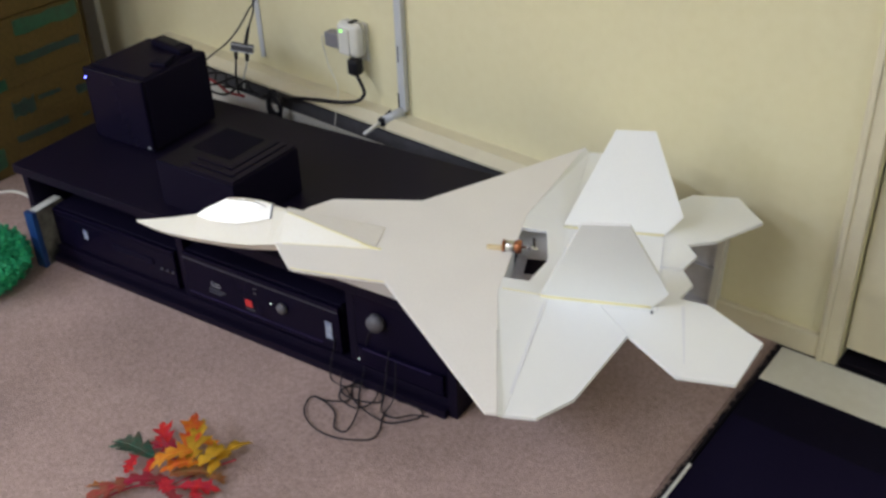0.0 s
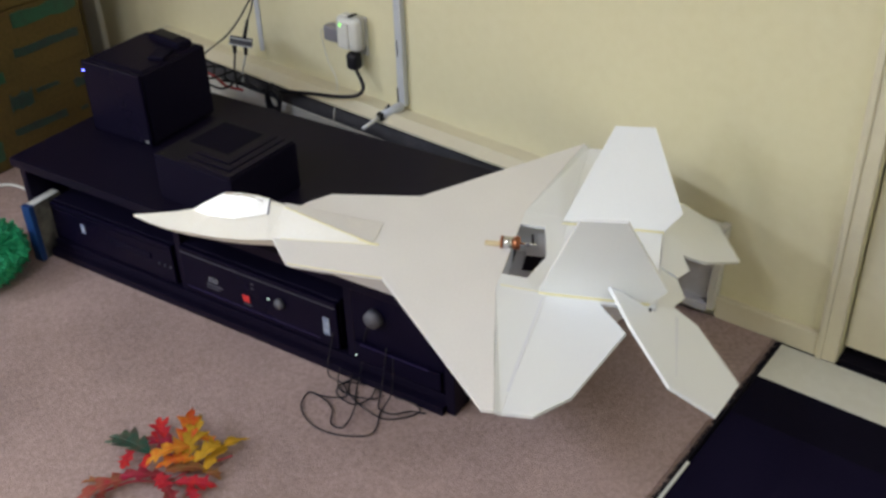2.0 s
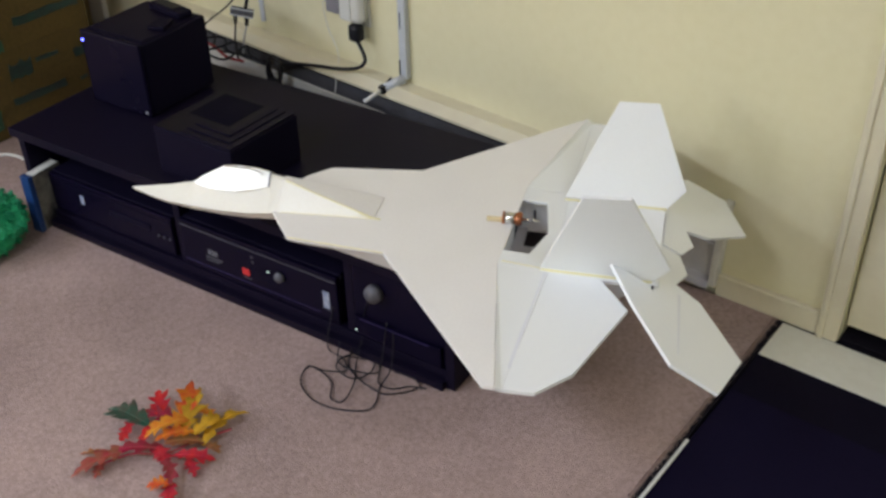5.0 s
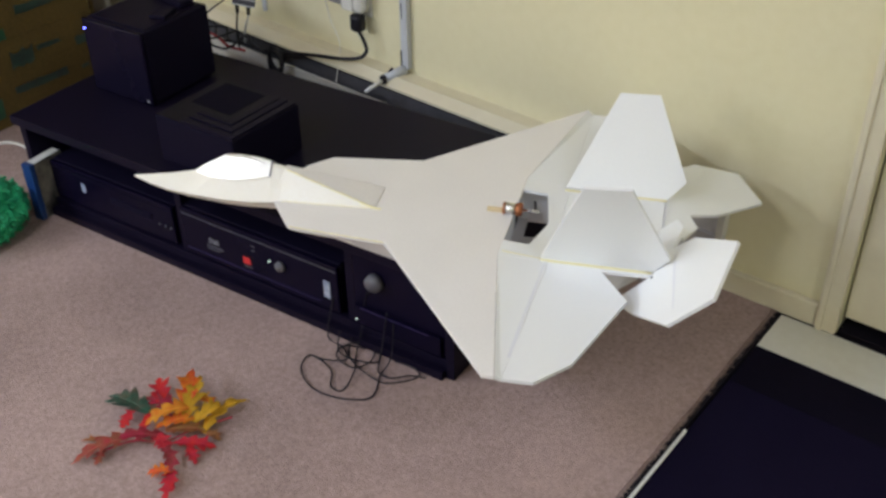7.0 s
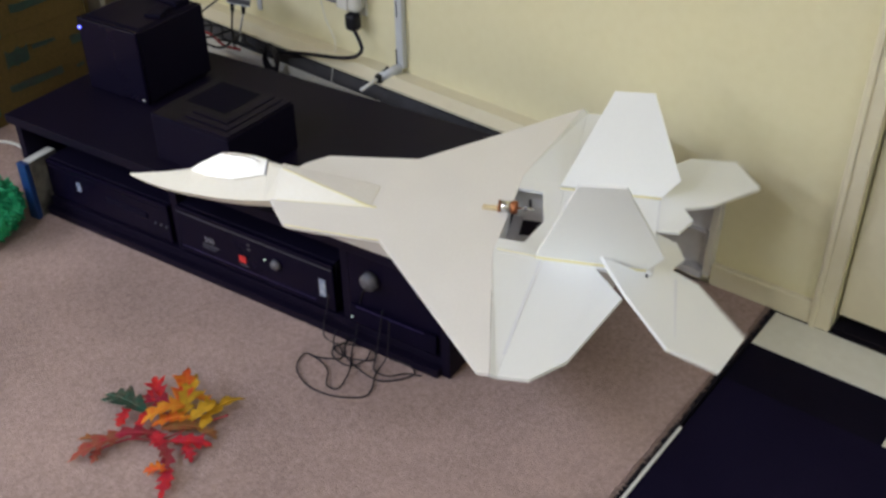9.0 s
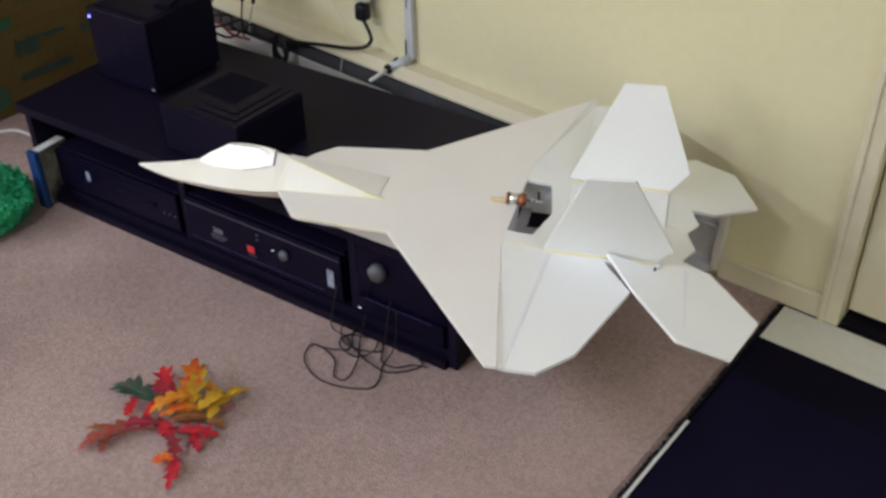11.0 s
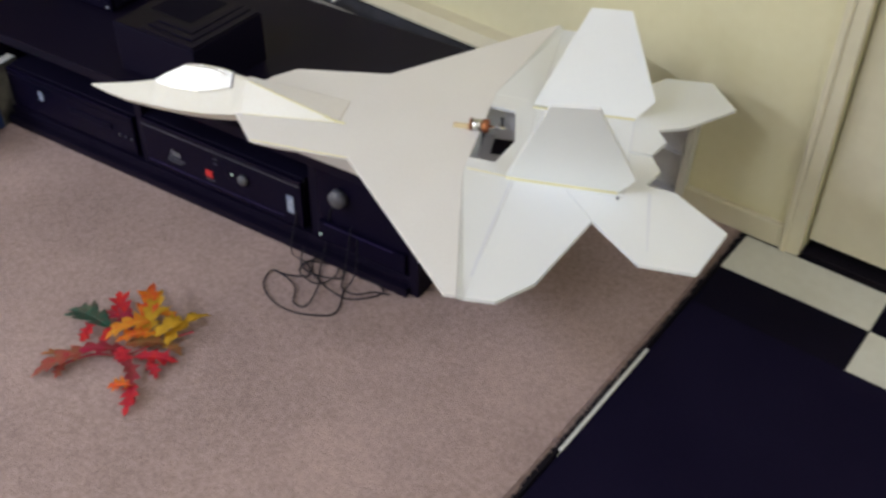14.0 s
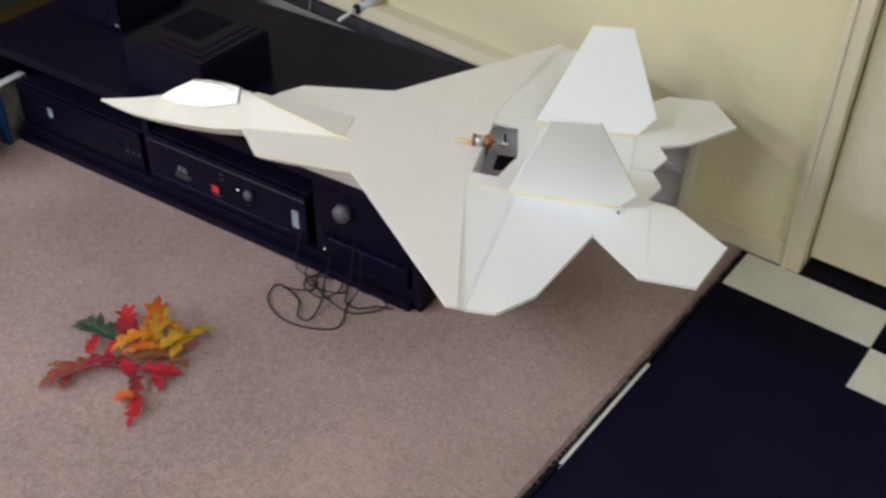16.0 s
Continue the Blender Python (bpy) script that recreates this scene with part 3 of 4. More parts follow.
# the slotted middle between the two decks
mid = plate([(-0.0055, -0.1275), (0.080, -0.1275), (0.085, 0.0), (0.085, 0.1245), (0.0045, 0.1245), (0.0035, 0.0825), (0.049, 0.0825), (0.064, -0.012), (0.041, -0.0855), (-0.0035, -0.0855)], -T, 0.0, lift=lambda x, y: -DROP * max(0.0, min(1.0, x / 0.08)))
part("slot_surround", mid, M_FOAM, jet)
# thin grey plate painting the shadow in the wing crease
part("crease_shade", plate([(0.0700, -0.124), (0.0765, -0.124), (0.0610, -0.376), (0.0580, -0.380), (0.0560, -0.376)], -DROP + 0.0001, -DROP + 0.0004), M_CREASE_SHADE, jet, "soft grey line painting the crease shadow")

# body below the deck
def rib(u, w, d):
    e = min(d - 0.004, 0.028)
    return [(u, -w, -T), (u, w, -T), (u, w - 0.022, -e), (u, w * 0.55, -d), (u, -w * 0.55, -d), (u, -w + 0.022, -e)]


part("body", loft([rib(-0.384, 0.120, 0.030), rib(-0.33, 0.124, 0.050), rib(-0.20, 0.130, 0.084), rib(-0.010, 0.120, 0.0915)]), M_FOAM, jet, "lower fuselage box")
part("tail_body", loft([[(u, -w, -T - DROP), (u, w, -T - DROP), (u, w - 0.01, -d), (u, -w + 0.01, -d)] for u, w, d in ((0.068, 0.122, 0.0915), (0.18, 0.122, 0.072), (0.225, 0.112, 0.040), (0.246, 0.10, 0.024))]), M_FOAM, jet)
part("bay_side", box(-0.0095, 0.0675, -0.119, -0.113, -0.090, -0.0145), M_FOAM, jet)
part("bay_side", box(-0.0095, 0.0675, 0.113, 0.119, -0.090, -0.0145), M_FOAM, jet)
part("bay_floor", plate([(-0.0095, -0.1125), (0.0675, -0.1125), (0.0675, 0.050), (-0.0095, 0.050)], -0.088, -0.082), M_FOAM_GREY, jet, "grey floor of the motor bay")
part("bay_floor", box(-0.0095, 0.010, 0.0505, 0.1125, -0.088, -0.082), M_FOAM_GREY, jet, "grey floor of the motor bay")

# nose: folded hump above, shallow keel below
HUMP = [(-0.738, 0.0015, -0.0105, -0.0115, 0.003), (-0.70, 0.0165, -0.004, -0.0140, 0.007), (-0.66, 0.029, 0.003, -0.0145, 0.011), (-0.605, 0.039, 0.0165, -0.0135, 0.015), (-0.54, 0.048, 0.040, -0.0115, 0.018), (-0.49, 0.0505, 0.048, -0.009, 0.020), (-0.446, 0.0508, 0.0495, -0.004, 0.022), (-0.4245, 0.0492, 0.0445, -0.001, 0.024)]


def nose_ring(u, w, h, c, d):
    """Half width, ridge height, height of the side edge, depth of the flank."""
    return [(u, -w, c), (u, -w * 0.12, c + (h - c) * 0.93), (u, 0.0, h), (u, w * 0.12, c + (h - c) * 0.93), (u, w, c), (u, w * 0.70, c - d), (u, -w * 0.70, c - d)]


part("nose", loft([nose_ring(*s) for s in HUMP]), M_FOAM_CREAM, jet, "glossy cream foam nose")
part("spine", loft([[(u, -w, 0.0), (u, -e, h), (u, e, h), (u, w, 0.0)] for u, w, e, h in ((-0.4240, 0.0490, 0.0062, 0.0440), (-0.2475, 0.0368, 0.0360, 0.0006))]), M_FOAM_CREAM, jet, "flat-topped spine sloping down behind the canopy")
part("spine_top", loft([[(u, -e, h + 0.0003), (u, e, h + 0.0003), (u, e, h + 0.0010), (u, -e, h + 0.0010)] for u, e, h in ((-0.4238, 0.0061, 0.0440), (-0.2478, 0.0358, 0.0006))]), M_FOAM_OFFWHITE, jet, "greyer foam board top of the spine")
part("keel", loft([[(u, -w, -T), (u, w, -T), (u, w * 0.85, -d), (u, -w * 0.85, -d)] for u, w, d in ((-0.4240, 0.044, 0.026), (-0.3845, 0.06, 0.036))]), M_FOAM, jet)


def glue(points, r=0.0013):
    tube(points, r, jet, "glue_seam", M_GLUE, "yellowed glue seam", 6, 3)


glue([(-0.42, -0.0070, 0.0430), (-0.33, -0.0222, 0.0205), (-0.2475, -0.0360, 0.001)], 0.0015)
glue([(-0.275, -0.0325, 0.0065), (-0.247, -0.0360, 0.001), (-0.236, -0.0365, 0.0005)], 0.0022)
glue([(-0.420, -0.0485, 0.0006), (-0.33, -0.0428, 0.0006), (-0.2475, -0.0372, 0.0006)], 0.0007)
glue([(-0.380, -0.122, -0.001), (-0.29, -0.129, -0.001), (-0.204, -0.135, -0.001)], 0.0012)
glue([(0.0, -0.118, 0.0), (0.04, -0.119, -0.003), (0.075, -0.12, -0.006)], 0.001)

# canopy of mirror foil
CAN = [(-0.606, 0.0015, 0.0150, 0.0175), (-0.588, 0.013, 0.0125, 0.030), (-0.54, 0.0275, 0.0205, 0.0575), (-0.51, 0.0315, 0.0230, 0.060), (-0.475, 0.0265, 0.0285, 0.058), (-0.452, 0.0200, 0.0330, 0.053)]


def canopy_ring(u, w, lo, h):
    return [(u, -w, lo), (u, -0.0045, h - 0.0035), (u, -0.001, h), (u, 0.0035, h - 0.001), (u, w, lo)]


part("canopy", loft([canopy_ring(*s) for s in CAN]), M_FOIL, jet, "shiny silver foil canopy")
part("canopy_edge", loft([[(u, y, z) for _, y, z in canopy_ring(u, 0.0207, 0.0325, 0.0538)] for u in (-0.4518, -0.4492)]), M_GREY, jet, "dark crinkled rear rim of the canopy")
crumple = random.Random(12)
top_fold = [(-0.575 + 0.0125 * k, -0.004 + crumple.uniform(-0.0025, 0.002), 0.0405 + 0.0195 * math.sin(math.pi * min(1.0, (k + 1.2) / 6.0) / 2) - 0.0007 * max(0, k - 5) ** 2 + crumple.uniform(-0.0008, 0.0012)) for k in range(3, 10)]
tube(top_fold, 0.0013, jet, "foil_fold", M_STEEL, "crinkled foil fold along the ridge", 5, 2)


# twin tails
def fin(name, outline, y0, lean):
    """A board of (x, height) points, leaning outwards by lean degrees from its base line."""
    bm = plate(outline, -0.003, 0.003)
    ob = part(name, bm, M_FOAM, jet)
    ob.matrix_local = pose(0, y0, -DROP) @ pose(0, 0, 0, 90 - lean, 0, 0)
    return ob


fin("fin", [(0.078, 0.004), (0.262, 0.0), (0.293, 0.036), (0.230, 0.187), (0.158, 0.185)], 0.108, 24)
fin("fin", [(0.067, 0.006), (0.250, 0.0), (0.277, 0.045), (0.208, 0.220), (0.136, 0.213)], -0.119, -22)
glue([(0.078, 0.104, -0.005), (0.17, 0.104, -0.005), (0.262, 0.104, -0.005)], 0.0022)
glue([(0.067, -0.123, -0.005), (0.16, -0.123, -0.005), (0.250, -0.123, -0.005)], 0.0030)

# motor on its stick
part("motor_stick", box(-0.048, 0.002, -0.004, 0.003, 0.0008, 0.008, 0.001), M_WOOD, jet, "bare wooden motor stick")
part("motor_can", cyl((-0.016, -0.001, 0.010), (0.004, -0.001, 0.010), 0.0105, n=20, bevel=0.001), M_STEEL, jet, "bright steel motor can", True)
part("motor_winding", cyl((0.0042, -0.001, 0.010), (0.015, -0.001, 0.010), 0.0125, n=20, bevel=0.001), M_COPPER, jet, "copper motor windings", True)
part("motor_band", cyl((-0.019, -0.001, 0.010), (-0.0162, -0.001, 0.010), 0.0115, n=20), M_COPPER, jet, "copper motor windings", True)
part("shaft", cyl((0.0152, -0.001, 0.010), (0.045, -0.001, 0.010), 0.0022, n=12), M_STEEL, jet, "thin steel shaft", True)
part("shaft_collar", cyl((0.027, -0.001, 0.010), (0.032, -0.001, 0.010), 0.0036, n=12), M_GREY, jet)
part("control_rod", cyl((0.028, 0.066, -0.012), (0.030, 0.060, -0.030), 0.0022, n=8), M_RUBBER, jet)
part("hinge_pin", cyl((0.252, -0.139, -0.008), (0.252, -0.139, -0.001), 0.0019, n=10), M_RUBBER, jet, "black hinge pin")

# moving tail planes, hinged about the local y axis
PIV = 0.250
near_tail = part("stabilator", plate([(x - PIV, y) for x, y in ((0.1695, -0.1335), (0.2195, -0.206), (0.297, -0.294), (0.384, -0.297), (0.427, -0.188), (0.343, -0.100), (0.2945, -0.0886), (0.316, -0.0446), (0.2987, -0.0040), (0.2600, -0.0030), (0.2600, -0.1335))], -0.003, 0.003), M_FOAM, jet, "hinged white foam tail plane with a nozzle petal")
far_tail = part("stabilator", plate([(x - PIV, y) for x, y in ((0.188, 0.139), (0.238, 0.205), (0.312, 0.296), (0.398, 0.300), (0.440, 0.193), (0.354, 0.098), (0.304, 0.0773), (0.3207, 0.041), (0.2987, -0.0015), (0.2600, -0.0010), (0.2600, 0.134))], -0.003, 0.003, lift=lambda x, y: 0.003 - 0.105 * max(0.0, y - 0.10)), M_FOAM, jet, "hinged white foam tail plane with a nozzle petal")
# folds and crease get their faint shade as thin grey plates
part("hinge_fold", box(0.0105, 0.0125, -0.128, -0.006, 0.0031, 0.0035), M_CREASE_SHADE, near_tail, "faint grey shade painted along the fold")
part("hinge_fold", box(0.0105, 0.0125, 0.002, 0.098, 0.0061, 0.0065), M_CREASE_SHADE, far_tail, "faint grey shade painted along the fold")
part("crease", plate([(0.049, -0.112), (0.055, -0.112), (0.0585, -0.262), (0.0565, -0.262)], 0.0031, 0.0035), M_CREASE_SHADE, near_tail, "faint grey shade painted along the crease")

# ---- beside the stand ----
def carton(m, w, d, h, seed, strips):
    """A taped cardboard box; w along x, d along y. Strips of tape: ends along y, height, breadth, green or dark."""
    rng = random.Random(seed)
    ob = thing("cardboard_box", "brown cardboard moving box with torn green tape", "cardboard box", m, "stacked boxes")
    part("carton", box(-w, 0, -d, 0, 0.001, h, 0.004), M_CARD, ob)
    for y0, y1, z, broad, green in strips:
        low, high = [], []
        for i in range(8):
            y = y0 + (y1 - y0) * i / 7
            low.append((y + rng.uniform(-0.003, 0.003), z - broad / 2 + rng.uniform(-0.10, 0.10) * broad))
            high.append((y + rng.uniform(-0.003, 0.003), z + broad / 2 + rng.uniform(-0.14, 0.14) * broad))
        tp = part("tape", plate(low + high[::-1], 0.0005, 0.0016), M_TAPE_G if green else M_TAPE_D, ob, "torn green tape" if green else "dark torn tape")
        tp.matrix_local = Matrix(((0, 0, 1, 0), (1, 0, 0, 0), (0, 1, 0, 0), (0, 0, 0, 1)))
    part("flap_seam", box(0.0002, 0.0012, -d + 0.004, -0.004, h * 0.56, h * 0.56 + 0.0025), M_CARD, ob, "shallow flap seam")
    return ob


carton(pose(-2.02, -0.19, 0.004, 0, 0, 0.6), 0.45, 0.55, 0.424, 3, ((-0.210, -0.013, 0.392, 0.038, 1), (-0.227, -0.025, 0.306, 0.023, 0), (-0.274, -0.202, 0.177, 0.044, 0), (-0.191, -0.117, 0.186, 0.012, 0), (-0.282, -0.115, 0.093, 0.021, 0), (-0.070, -0.022, 0.164, 0.024, 0), (-0.069, -0.042, 0.085, 0.010, 0), (-0.36, -0.27, 0.255, 0.030, 1), (-0.40, -0.33, 0.060, 0.060, 1)))
carton(pose(-2.012, -0.18, 0.430, 0, 0, -1.0), 0.44, 0.55, 0.30, 8, ((-0.30, -0.06, 0.20, 0.035, 1), (-0.22, -0.02, 0.11, 0.022, 0)))
carton(pose(-2.02, -0.20, 0.732, 0, 0, 2.0), 0.44, 0.52, 0.28, 5, ((-0.30, -0.05, 0.15, 0.035, 1),))
post = tagged(obj("window_trim", box(-2.275, -2.205, -0.02, -0.0005, 0.0, 2.0, 0.004), M_WHITE_PAINT), "white painted trim board on the wall", "trim", kind="structure")


def strands(name, material, count, centre, radii, seed, parent, length=0.03):
    """A fluffy lump of thin curled ribbons."""
    rng = random.Random(seed)
    verts, faces = [], []
    for _ in range(count):
        a, b = rng.uniform(0, 2 * math.pi), math.acos(rng.uniform(-1, 1))
        n = Vector((math.sin(b) * math.cos(a), math.sin(b) * math.sin(a), math.cos(b)))
        r = 1.0 + 0.16 * noise.noise(n * 2.3) - rng.random() ** 2 * 0.35
        p = Vector((centre[0] + n.x * radii[0] * r, centre[1] + n.y * radii[1] * r, max(centre[2] + n.z * radii[2] * r, 0.006)))
        d = Vector((rng.gauss(0, 1), rng.gauss(0, 1), rng.gauss(0, 1))).normalized()
        s = d.cross(n).normalized() * rng.uniform(0.0016, 0.004)
        i = len(verts)
        for k in range(4):
            q = p + d * length * (k / 3 - 0.5) * rng.uniform(0.8, 1.2) + n * 0.008 * math.sin(k * 1.6)
            q.z = max(q.z, 0.005)
            verts += [q - s, q + s]
        faces += [(i + 2 * k, i + 2 * k + 1, i + 2 * k + 3, i + 2 * k + 2) for k in range(3)]
    me = bpy.data.meshes.new(name)
    me.from_pydata(verts, [], faces)
    me.materials.append(material)
    ob = new(name, me)
    ob.parent = parent
    return ob


M_GREEN = mat("green_tinsel", (0.025, 0.46, 0.19), 0.6, other=(0.018, 0.35, 0.15), grain=60, blotch=18, mix=1.0, bump=0.0)
garland = thing("green_garland", "fluffy bright green garland heaped on the carpet", "garland")
tagged(strands("tinsel", M_GREEN, 6500, (-1.622, -0.868, 0.058), (0.125, 0.125, 0.066), 4, garland), kind="stuff")
part("core", loft([[(-1.622 + 0.112 * math.cos(a) * c, -0.868 + 0.112 * math.sin(a) * c, z) for a in (2 * math.pi * j / 20 for j in range(20))] for z, c in ((0.006, 0.8), (0.04, 1.0), (0.075, 0.85), (0.104, 0.35))]), M_GREEN, garland, "", True)
wcab = thing("white_cable", "white cable lying on the carpet", "cable")
tube([(-2.0, -0.66, 0.008), (-1.96, -0.598, 0.008), (-1.933, -0.571, 0.009), (-1.88, -0.562, 0.010), (-1.82, -0.575, 0.009), (-1.74, -0.60, 0.008), (-1.66, -0.60, 0.008)], 0.0042, wcab, "cord", M_WHITE_PL)

# ---- artificial autumn leaves ----
def leaf_colour(name, a, b):
    return mat(name, a, 0.55, other=b, grain=70, blotch=24, mix=1.0, bump=0.25, bump_scale=160, spec=0.3)


LEAF = {"red": leaf_colour("red_leaf", (0.82, 0.05, 0.04), (0.60, 0.03, 0.07)),
        "crimson": leaf_colour("crimson_leaf", (0.54, 0.025, 0.08), (0.30, 0.06, 0.05)),
        "orange": leaf_colour("orange_leaf", (0.90, 0.38, 0.03), (0.82, 0.09, 0.04)),
        "yellow": leaf_colour("yellow_leaf", (0.86, 0.52, 0.04), (0.62, 0.36, 0.03)),
        "gold": leaf_colour("golden_leaf", (0.88, 0.48, 0.05), (0.86, 0.24, 0.03)),
        "russet": leaf_colour("russet_leaf", (0.42, 0.17, 0.09), (0.56, 0.04, 0.07)),
        "olive": leaf_colour("brown_olive_leaf", (0.34, 0.20, 0.06), (0.46, 0.12, 0.06)),
        "green": leaf_colour("green_leaf", (0.03, 0.17, 0.11), (0.16, 0.14, 0.10))}


def oak_leaf(parent, base, bend, tip, width, colour, seed):
    """A cloth leaf with pointed side lobes along a bent midrib from base over bend to tip; width is the spread of its lobes."""
    rng = random.Random(seed)
    base, bend, tip = Vector(base), Vector(bend), Vector(tip)
    n = 13
    twist = rng.uniform(-0.5, 0.5)
    rows = []
    for i in range(n):
        t = i / (n - 1)
        p = base * (1 - t) ** 2 + bend * 2 * t * (1 - t) + tip * t * t
        ahead = ((bend - base) * (1 - t) + (tip - bend) * t).normalized()
        side = ahead.cross(Vector((0, 0, 1))).normalized()
        side = Matrix.Rotation(twist * (t - 0.3), 3, ahead) @ side
        swell = math.sin(math.pi * min(1.0, 0.12 + t * 0.92)) ** 0.7
        lobe = (0.40, 0.74, 1.0)[i % 3] if i < n - 1 else 0.0
        row = [p]
        for sgn in (-1, 1):
            w = width * swell * lobe * rng.uniform(0.75, 1.2) * 0.5
            reach = ahead * w * 0.55
            row.append(p + side * sgn * w * 0.5 + reach * 0.4 + Vector((0, 0, w * 0.16)))
            row.append(p + side * sgn * w + reach + Vector((0, 0, rng.uniform(-0.10, 0.42) * w)))
        for q in row:
            q.z = max(q.z, 0.0025)
        rows.append(row)
    bm = bmesh.new()
    grid = [[bm.verts.new(q) for q in row] for row in rows]
    for a, b in zip(grid, grid[1:]):
        for j, k in ((2, 1), (1, 0), (0, 3), (3, 4)):
            bm.faces.new((a[j], a[k], b[k], b[j]))
    bmesh.ops.solidify(bm, geom=bm.faces[:], thickness=0.0007)
    leaf = part("leaf", bm, LEAF[colour], parent, colour + " cloth oak leaf", True)
    pts = [rows[i][0] + Vector((0, 0, 0.0008)) for i in (0, 3, 6, 9, 12)]
    tube(pts, 0.0008, leaf, "midrib", LEAF[colour], "", 5, 2)
    return leaf


leaves = thing("autumn_leaves", "spray of red, orange and yellow artificial oak leaves", "artificial leaves", pose(-0.750, -1.010, 0.004))
SPRAY = (
    ((-0.045, -0.006, 0.018), (-0.095, -0.018, 0.040), (-0.140, -0.024, 0.020), 0.062, "green"),
    ((-0.080, -0.010, 0.018), (-0.075, -0.042, 0.014), (-0.066, -0.058, 0.006), 0.034, "red"),
    ((-0.045, -0.006, 0.018), (-0.035, -0.034, 0.012), (-0.020, -0.050, 0.006), 0.026, "red"),
    ((-0.028, 0.020, 0.016), (-0.068, 0.034, 0.030), (-0.096, 0.058, 0.030), 0.044, "red"),
    ((0.012, 0.030, 0.020), (-0.043, 0.020, 0.030), (-0.083, 0.014, 0.020), 0.038, "crimson"),
    ((0.022, 0.018, 0.020), (-0.018, 0.060, 0.044), (-0.064, 0.114, 0.030), 0.052, "orange"),
    ((0.014, 0.040, 0.030), (-0.016, 0.005, 0.044), (-0.026, -0.034, 0.018), 0.050, "gold"),
    ((0.039, 0.030, 0.024), (0.014, 0.006, 0.036), (-0.006, -0.026, 0.018), 0.040, "orange"),
    ((0.025, 0.018, 0.020), (0.000, 0.060, 0.046), (-0.038, 0.110, 0.030), 0.050, "yellow"),
    ((0.000, 0.055, 0.026), (0.016, 0.080, 0.040), (0.040, 0.080, 0.014), 0.031, "gold"),
    ((0.040, 0.020, 0.020), (0.050, 0.060, 0.040), (0.048, 0.082, 0.030), 0.045, "yellow"),
    ((0.070, 0.020, 0.014), (0.046, 0.085, 0.036), (0.076, 0.128, 0.016), 0.034, "yellow"),
    ((0.072, 0.022, 0.012), (0.085, 0.034, 0.020), (0.102, 0.030, 0.006), 0.026, "olive"),
    ((0.010, -0.018, 0.014), (0.036, 0.006, 0.030), (0.072, 0.030, 0.014), 0.046, "olive"),
    ((0.030, -0.026, 0.016), (-0.014, -0.058, 0.034), (-0.050, -0.090, 0.016), 0.038, "crimson"),
    ((-0.026, -0.070, 0.016), (-0.052, -0.112, 0.030), (-0.064, -0.168, 0.006), 0.046, "russet"),
    ((-0.050, -0.098, 0.016), (-0.072, -0.104, 0.018), (-0.094, -0.124, 0.010), 0.020, "olive"),
    ((-0.040, -0.112, 0.014), (-0.036, -0.124, 0.014), (-0.030, -0.144, 0.005), 0.022, "russet"),
    ((0.008, -0.040, 0.020), (0.034, -0.040, 0.030), (0.054, -0.052, 0.014), 0.036, "red"),
    ((0.032, -0.046, 0.014), (0.083, -0.050, 0.034), (0.100, -0.084, 0.012), 0.032, "crimson"),
    ((0.092, -0.070, 0.012), (0.110, -0.088, 0.020), (0.134, -0.126, 0.005), 0.036, "red"),
    ((0.100, -0.074, 0.014), (0.082, -0.086, 0.024), (0.062, -0.102, 0.008), 0.034, "orange"),
    ((0.044, -0.030, 0.014), (0.082, -0.008, 0.028), (0.110, 0.014, 0.008), 0.036, "red"),
    ((0.072, -0.020, 0.012), (0.092, -0.024, 0.020), (0.110, -0.034, 0.005), 0.031, "red"))
for k, row in enumerate(SPRAY):
    oak_leaf(leaves, *row, k)
tube([(-0.05, -0.13, 0.008), (-0.02, -0.07, 0.012), (0.03, -0.035, 0.014), (0.05, 0.02, 0.014), (0.08, 0.08, 0.014)], 0.0018, leaves, "stem", LEAF["crimson"])
tube([(0.03, -0.036, 0.012), (0.07, -0.055, 0.012), (0.125, -0.095, 0.008)], 0.0018, leaves, "stem", LEAF["crimson"])
tube([(-0.08, -0.014, 0.012), (-0.03, 0.012, 0.016), (0.04, 0.012, 0.014)], 0.0016, leaves, "stem", LEAF["crimson"])

# ---- by the door ----
rug = thing("black_rug", "flat black rug lying over the tiles", "rug")
part("rug_body", box(0.004, 1.30, -1.45, -0.272, -0.001, 0.0045, 0.002), M_RUG, rug)
stick = thing("white_strip", "thin white plastic strip lying along the carpet edge", "strip")
part("strip", box(-0.0010, 0.0055, -0.744, -0.447, 0.0052, 0.0085, 0.001), M_WHITE_PL, stick)
# Assumed fixtures around the lamps, all out of view.
for lx, ly, _, wide in LAMPS:
    light = thing("assumed_ceiling_light", "assumed round white ceiling light, out of view", "ceiling light", group="ceiling lights")
    part("base", cyl((lx, ly, CEILING_Z - 0.03), (lx, ly, CEILING_Z), 0.16, n=32, bevel=0.004), M_WHITE_PL, light)
    part("diffuser", cyl((lx, ly, CEILING_Z - 0.095), (lx, ly, CEILING_Z - 0.031), wide / 2 - 0.02, wide / 2, 40, 0.012), M_GLASS_LAMP, light, "lit glass diffuser")

fray_rng = random.Random(31)
verts, faces = [], []
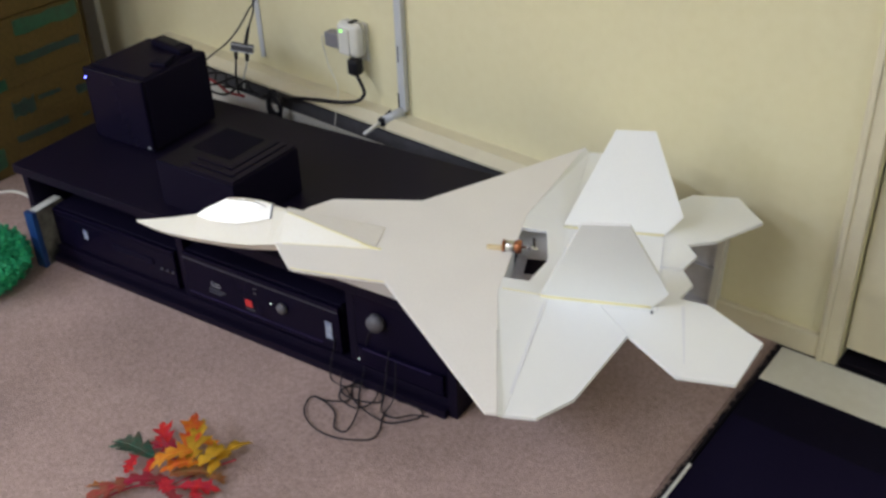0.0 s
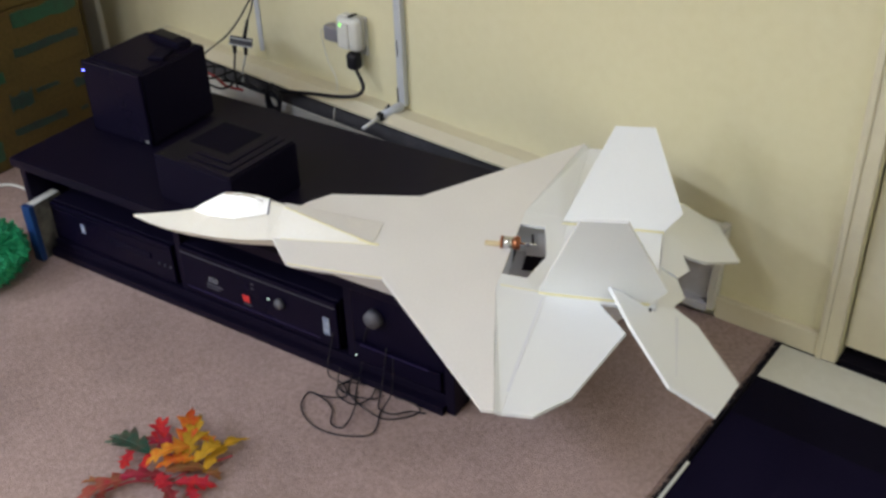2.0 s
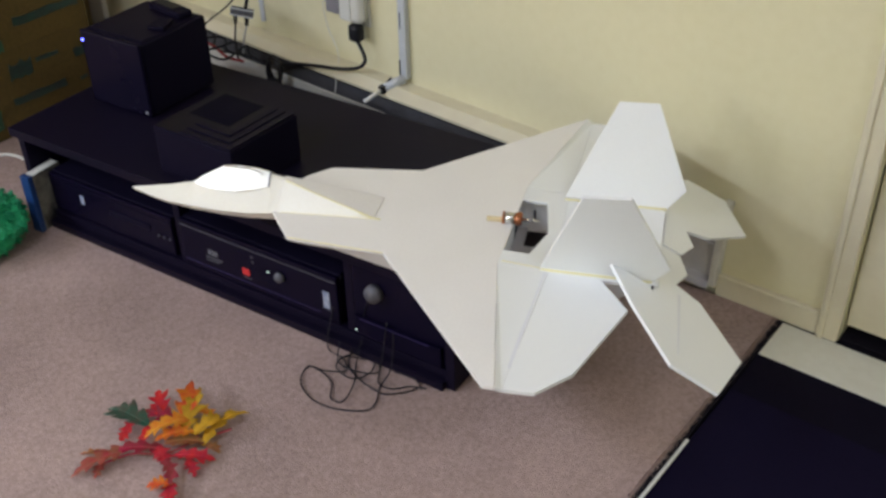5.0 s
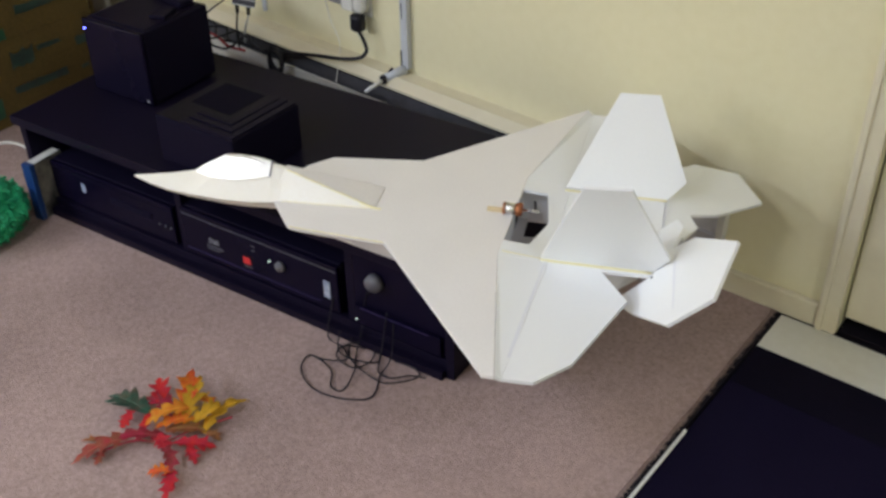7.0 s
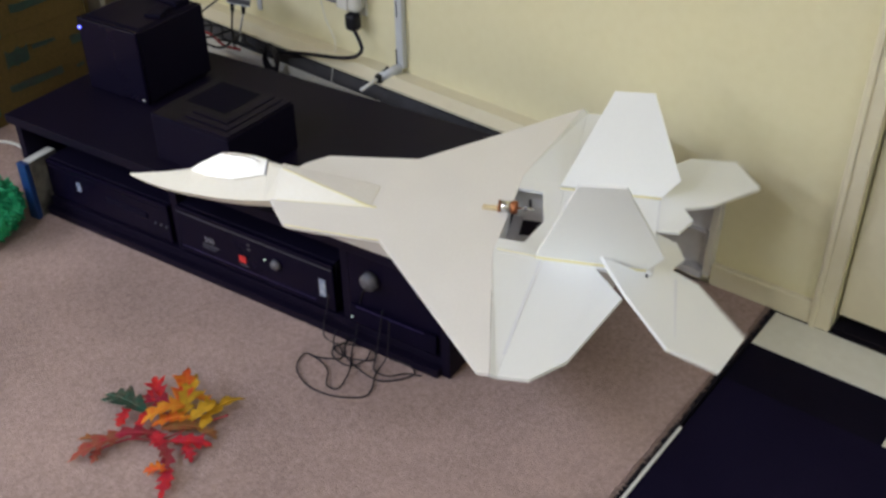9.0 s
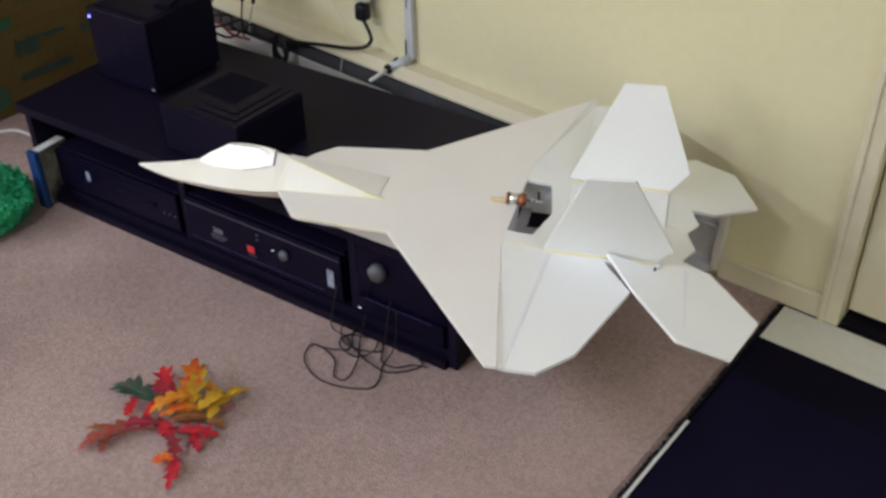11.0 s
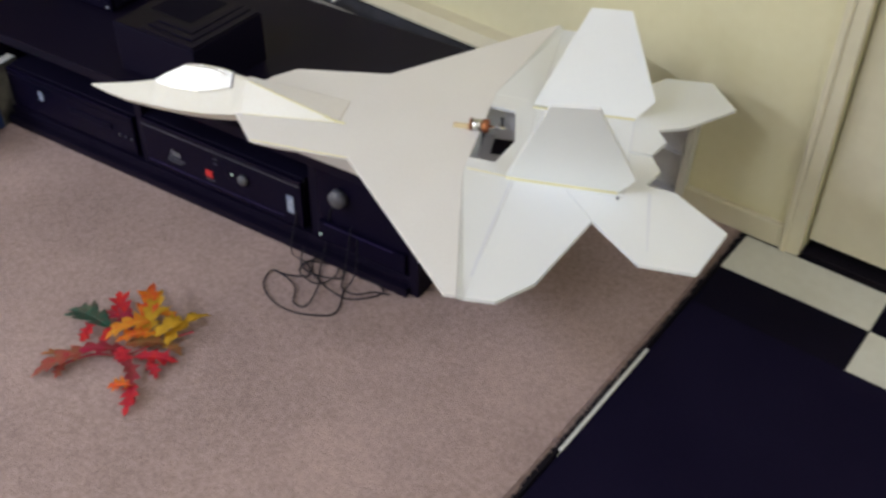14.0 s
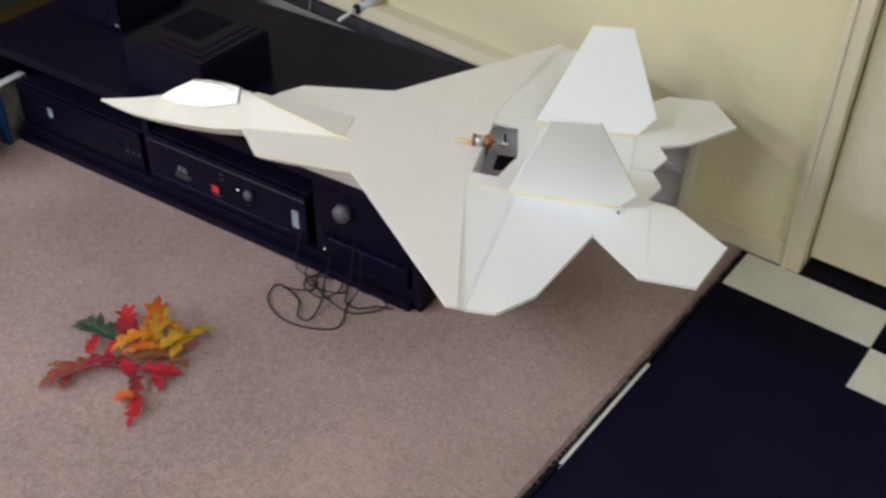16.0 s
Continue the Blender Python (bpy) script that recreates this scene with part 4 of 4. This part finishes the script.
for _ in range(2600):
    y = fray_rng.uniform(-1.35, -0.02)
    x = -0.0175 + fray_rng.uniform(-0.003, 0.002)
    dx, dy, h, w = fray_rng.uniform(0.002, 0.0095) * fray_rng.random(), fray_rng.uniform(-0.004, 0.004), fray_rng.uniform(0.0045, 0.008), fray_rng.uniform(0.0006, 0.0014)
    i = len(verts)
    verts += [(x, y - w, 0.0035), (x, y + w, 0.0035), (x + dx, y + dy + w, h), (x + dx, y + dy - w, h), (x + dx * 1.5, y + dy * 1.6, h - 0.0022)]
    faces += [(i, i + 1, i + 2, i + 3), (i + 3, i + 2, i + 4)]
fray_mesh = bpy.data.meshes.new("frayed_pile")
fray_mesh.from_pydata(verts, [], faces)
fray_mesh.materials.append(M_CARPET)
fray = tagged(new("frayed_pile", fray_mesh), "frayed pile along the cut carpet edge", "carpet pile", kind="stuff")

# ---- floor tiles ----
tile_mesh = {}
for colour, material in (("white", M_TILE_W), ("black", M_TILE_B)):
    for row in ("edge", "full"):
        y0 = 0.0 if row == "edge" else -0.3035
        h = 0.1215 if row == "edge" else 0.3035
        bm = box(0, 0.3035, 0, h, -0.0055, 0.0, 0.001, segments=1)
        me = bpy.data.meshes.new("tile")
        bm.to_mesh(me)
        bm.free()
        me.materials.append(material)
        tile_mesh[colour, row] = me
for i in range(8):
    for j in range(21):
        row = "edge" if j == 0 else "full"
        ob = new("tile", tile_mesh["white" if (i + j) % 2 == 0 else "black", row])
        ob.parent = floor
        ob.location = (0.001 + 0.305 * i, -0.1395 if j == 0 else -0.1405 - 0.305 * j + 0.001, 0.0)


# ---- what moves: the two tail planes, degrees with the rear edge down ----
def motions():
    near = ((0, 0), (0.6, 0), (0.71, -1), (0.8, -24), (0.9, -30), (1.0, -33), (1.12, -32), (1.2, -22), (1.29, -3), (1.4, 0), (1.6, 4), (1.7, 17), (1.8, 31), (1.9, 33), (2.05, 28), (2.2, 0), (2.42, 0), (2.55, 20), (2.7, 23), (2.9, 13), (3.0, -1), (3.1, -4),
            (3.2, -14), (3.3, -31), (3.4, -33), (3.5, -3), (3.6, 7), (3.7, 2), (3.8, 2), (4.0, 0), (4.1, -20), (4.2, -38), (4.5, -20), (4.75, 22), (5.0, 30), (5.25, 0), (5.5, -28), (5.8, -30), (6.05, 4), (6.2, 10), (6.3, -9), (6.4, 4), (6.5, -1), (6.6, 0),
            (6.83, 0), (6.9, -21), (7.0, -46), (7.2, -46), (7.4, -46), (7.5, -40), (7.6, -14), (7.8, 3), (8.0, 2), (8.1, 14), (8.2, 33), (8.3, 41), (8.5, 41.5), (8.7, 42), (9.0, 20), (9.3, -26), (9.6, -30), (9.9, 0), (10.2, 22),
            (10.5, 10), (10.7, -12), (10.8, -8), (10.9, 13), (11.0, 14), (11.1, -7), (11.2, 0), (11.3, 1), (11.42, 0), (11.5, -31), (11.6, -5), (11.7, 23), (11.8, -3), (11.9, -8), (12.0, 9), (12.1, -12), (12.2, -2), (12.3, 8), (12.4, -14), (12.5, 7), (12.6, -1), (12.7, 0), (16, 0))
    far = ((0, 0), (0.6, 0), (0.71, -2), (0.8, -25), (0.9, -29), (1.0, -30), (1.12, -29), (1.2, -21), (1.29, -4), (1.4, 0), (1.6, -2), (1.7, 15), (1.8, 30), (1.9, 33), (2.05, 28), (2.2, -6), (2.4, -2), (2.5, -12), (2.6, -27), (2.7, -29), (2.85, -24), (3.0, -2), (3.1, 4),
           (3.2, 10), (3.3, 28), (3.4, 34), (3.5, -2), (3.6, -1), (3.8, -2), (4.0, 0), (4.1, -22), (4.2, -36), (4.5, -18), (4.75, 20), (5.0, 28), (5.25, 0), (5.5, 20), (5.8, 22), (6.05, 0), (6.2, 10), (6.3, 12), (6.4, -8), (6.6, 0),
           (6.8, -1), (6.9, -4), (7.0, 9), (7.2, 9), (7.4, 11), (7.5, -10), (7.6, -34), (7.8, -40), (8.0, -40), (8.1, -38), (8.2, -14), (8.3, 15), (8.5, 12), (8.7, 17), (9.0, 0), (9.3, -28), (9.6, -20), (9.9, 0), (10.2, 20),
           (10.5, 4), (10.7, -4), (10.8, 0), (10.9, -4), (11.0, 20), (11.1, 3), (11.2, -5), (11.3, 0), (11.42, 0), (11.5, -27), (11.6, -8), (11.7, 26), (11.8, -11), (11.9, -10), (12.0, 4), (12.1, -12), (12.2, -6), (12.3, 7), (12.4, -6), (12.5, 8), (12.6, -3), (12.7, 0), (16, 0))
    walk(near_tail, [(t, pose(PIV, 0, -0.0088, 0, a, 0)) for t, a in near])
    walk(far_tail, [(t, pose(PIV, 0, -0.0088, 0, a, 0)) for t, a in far])


motions()
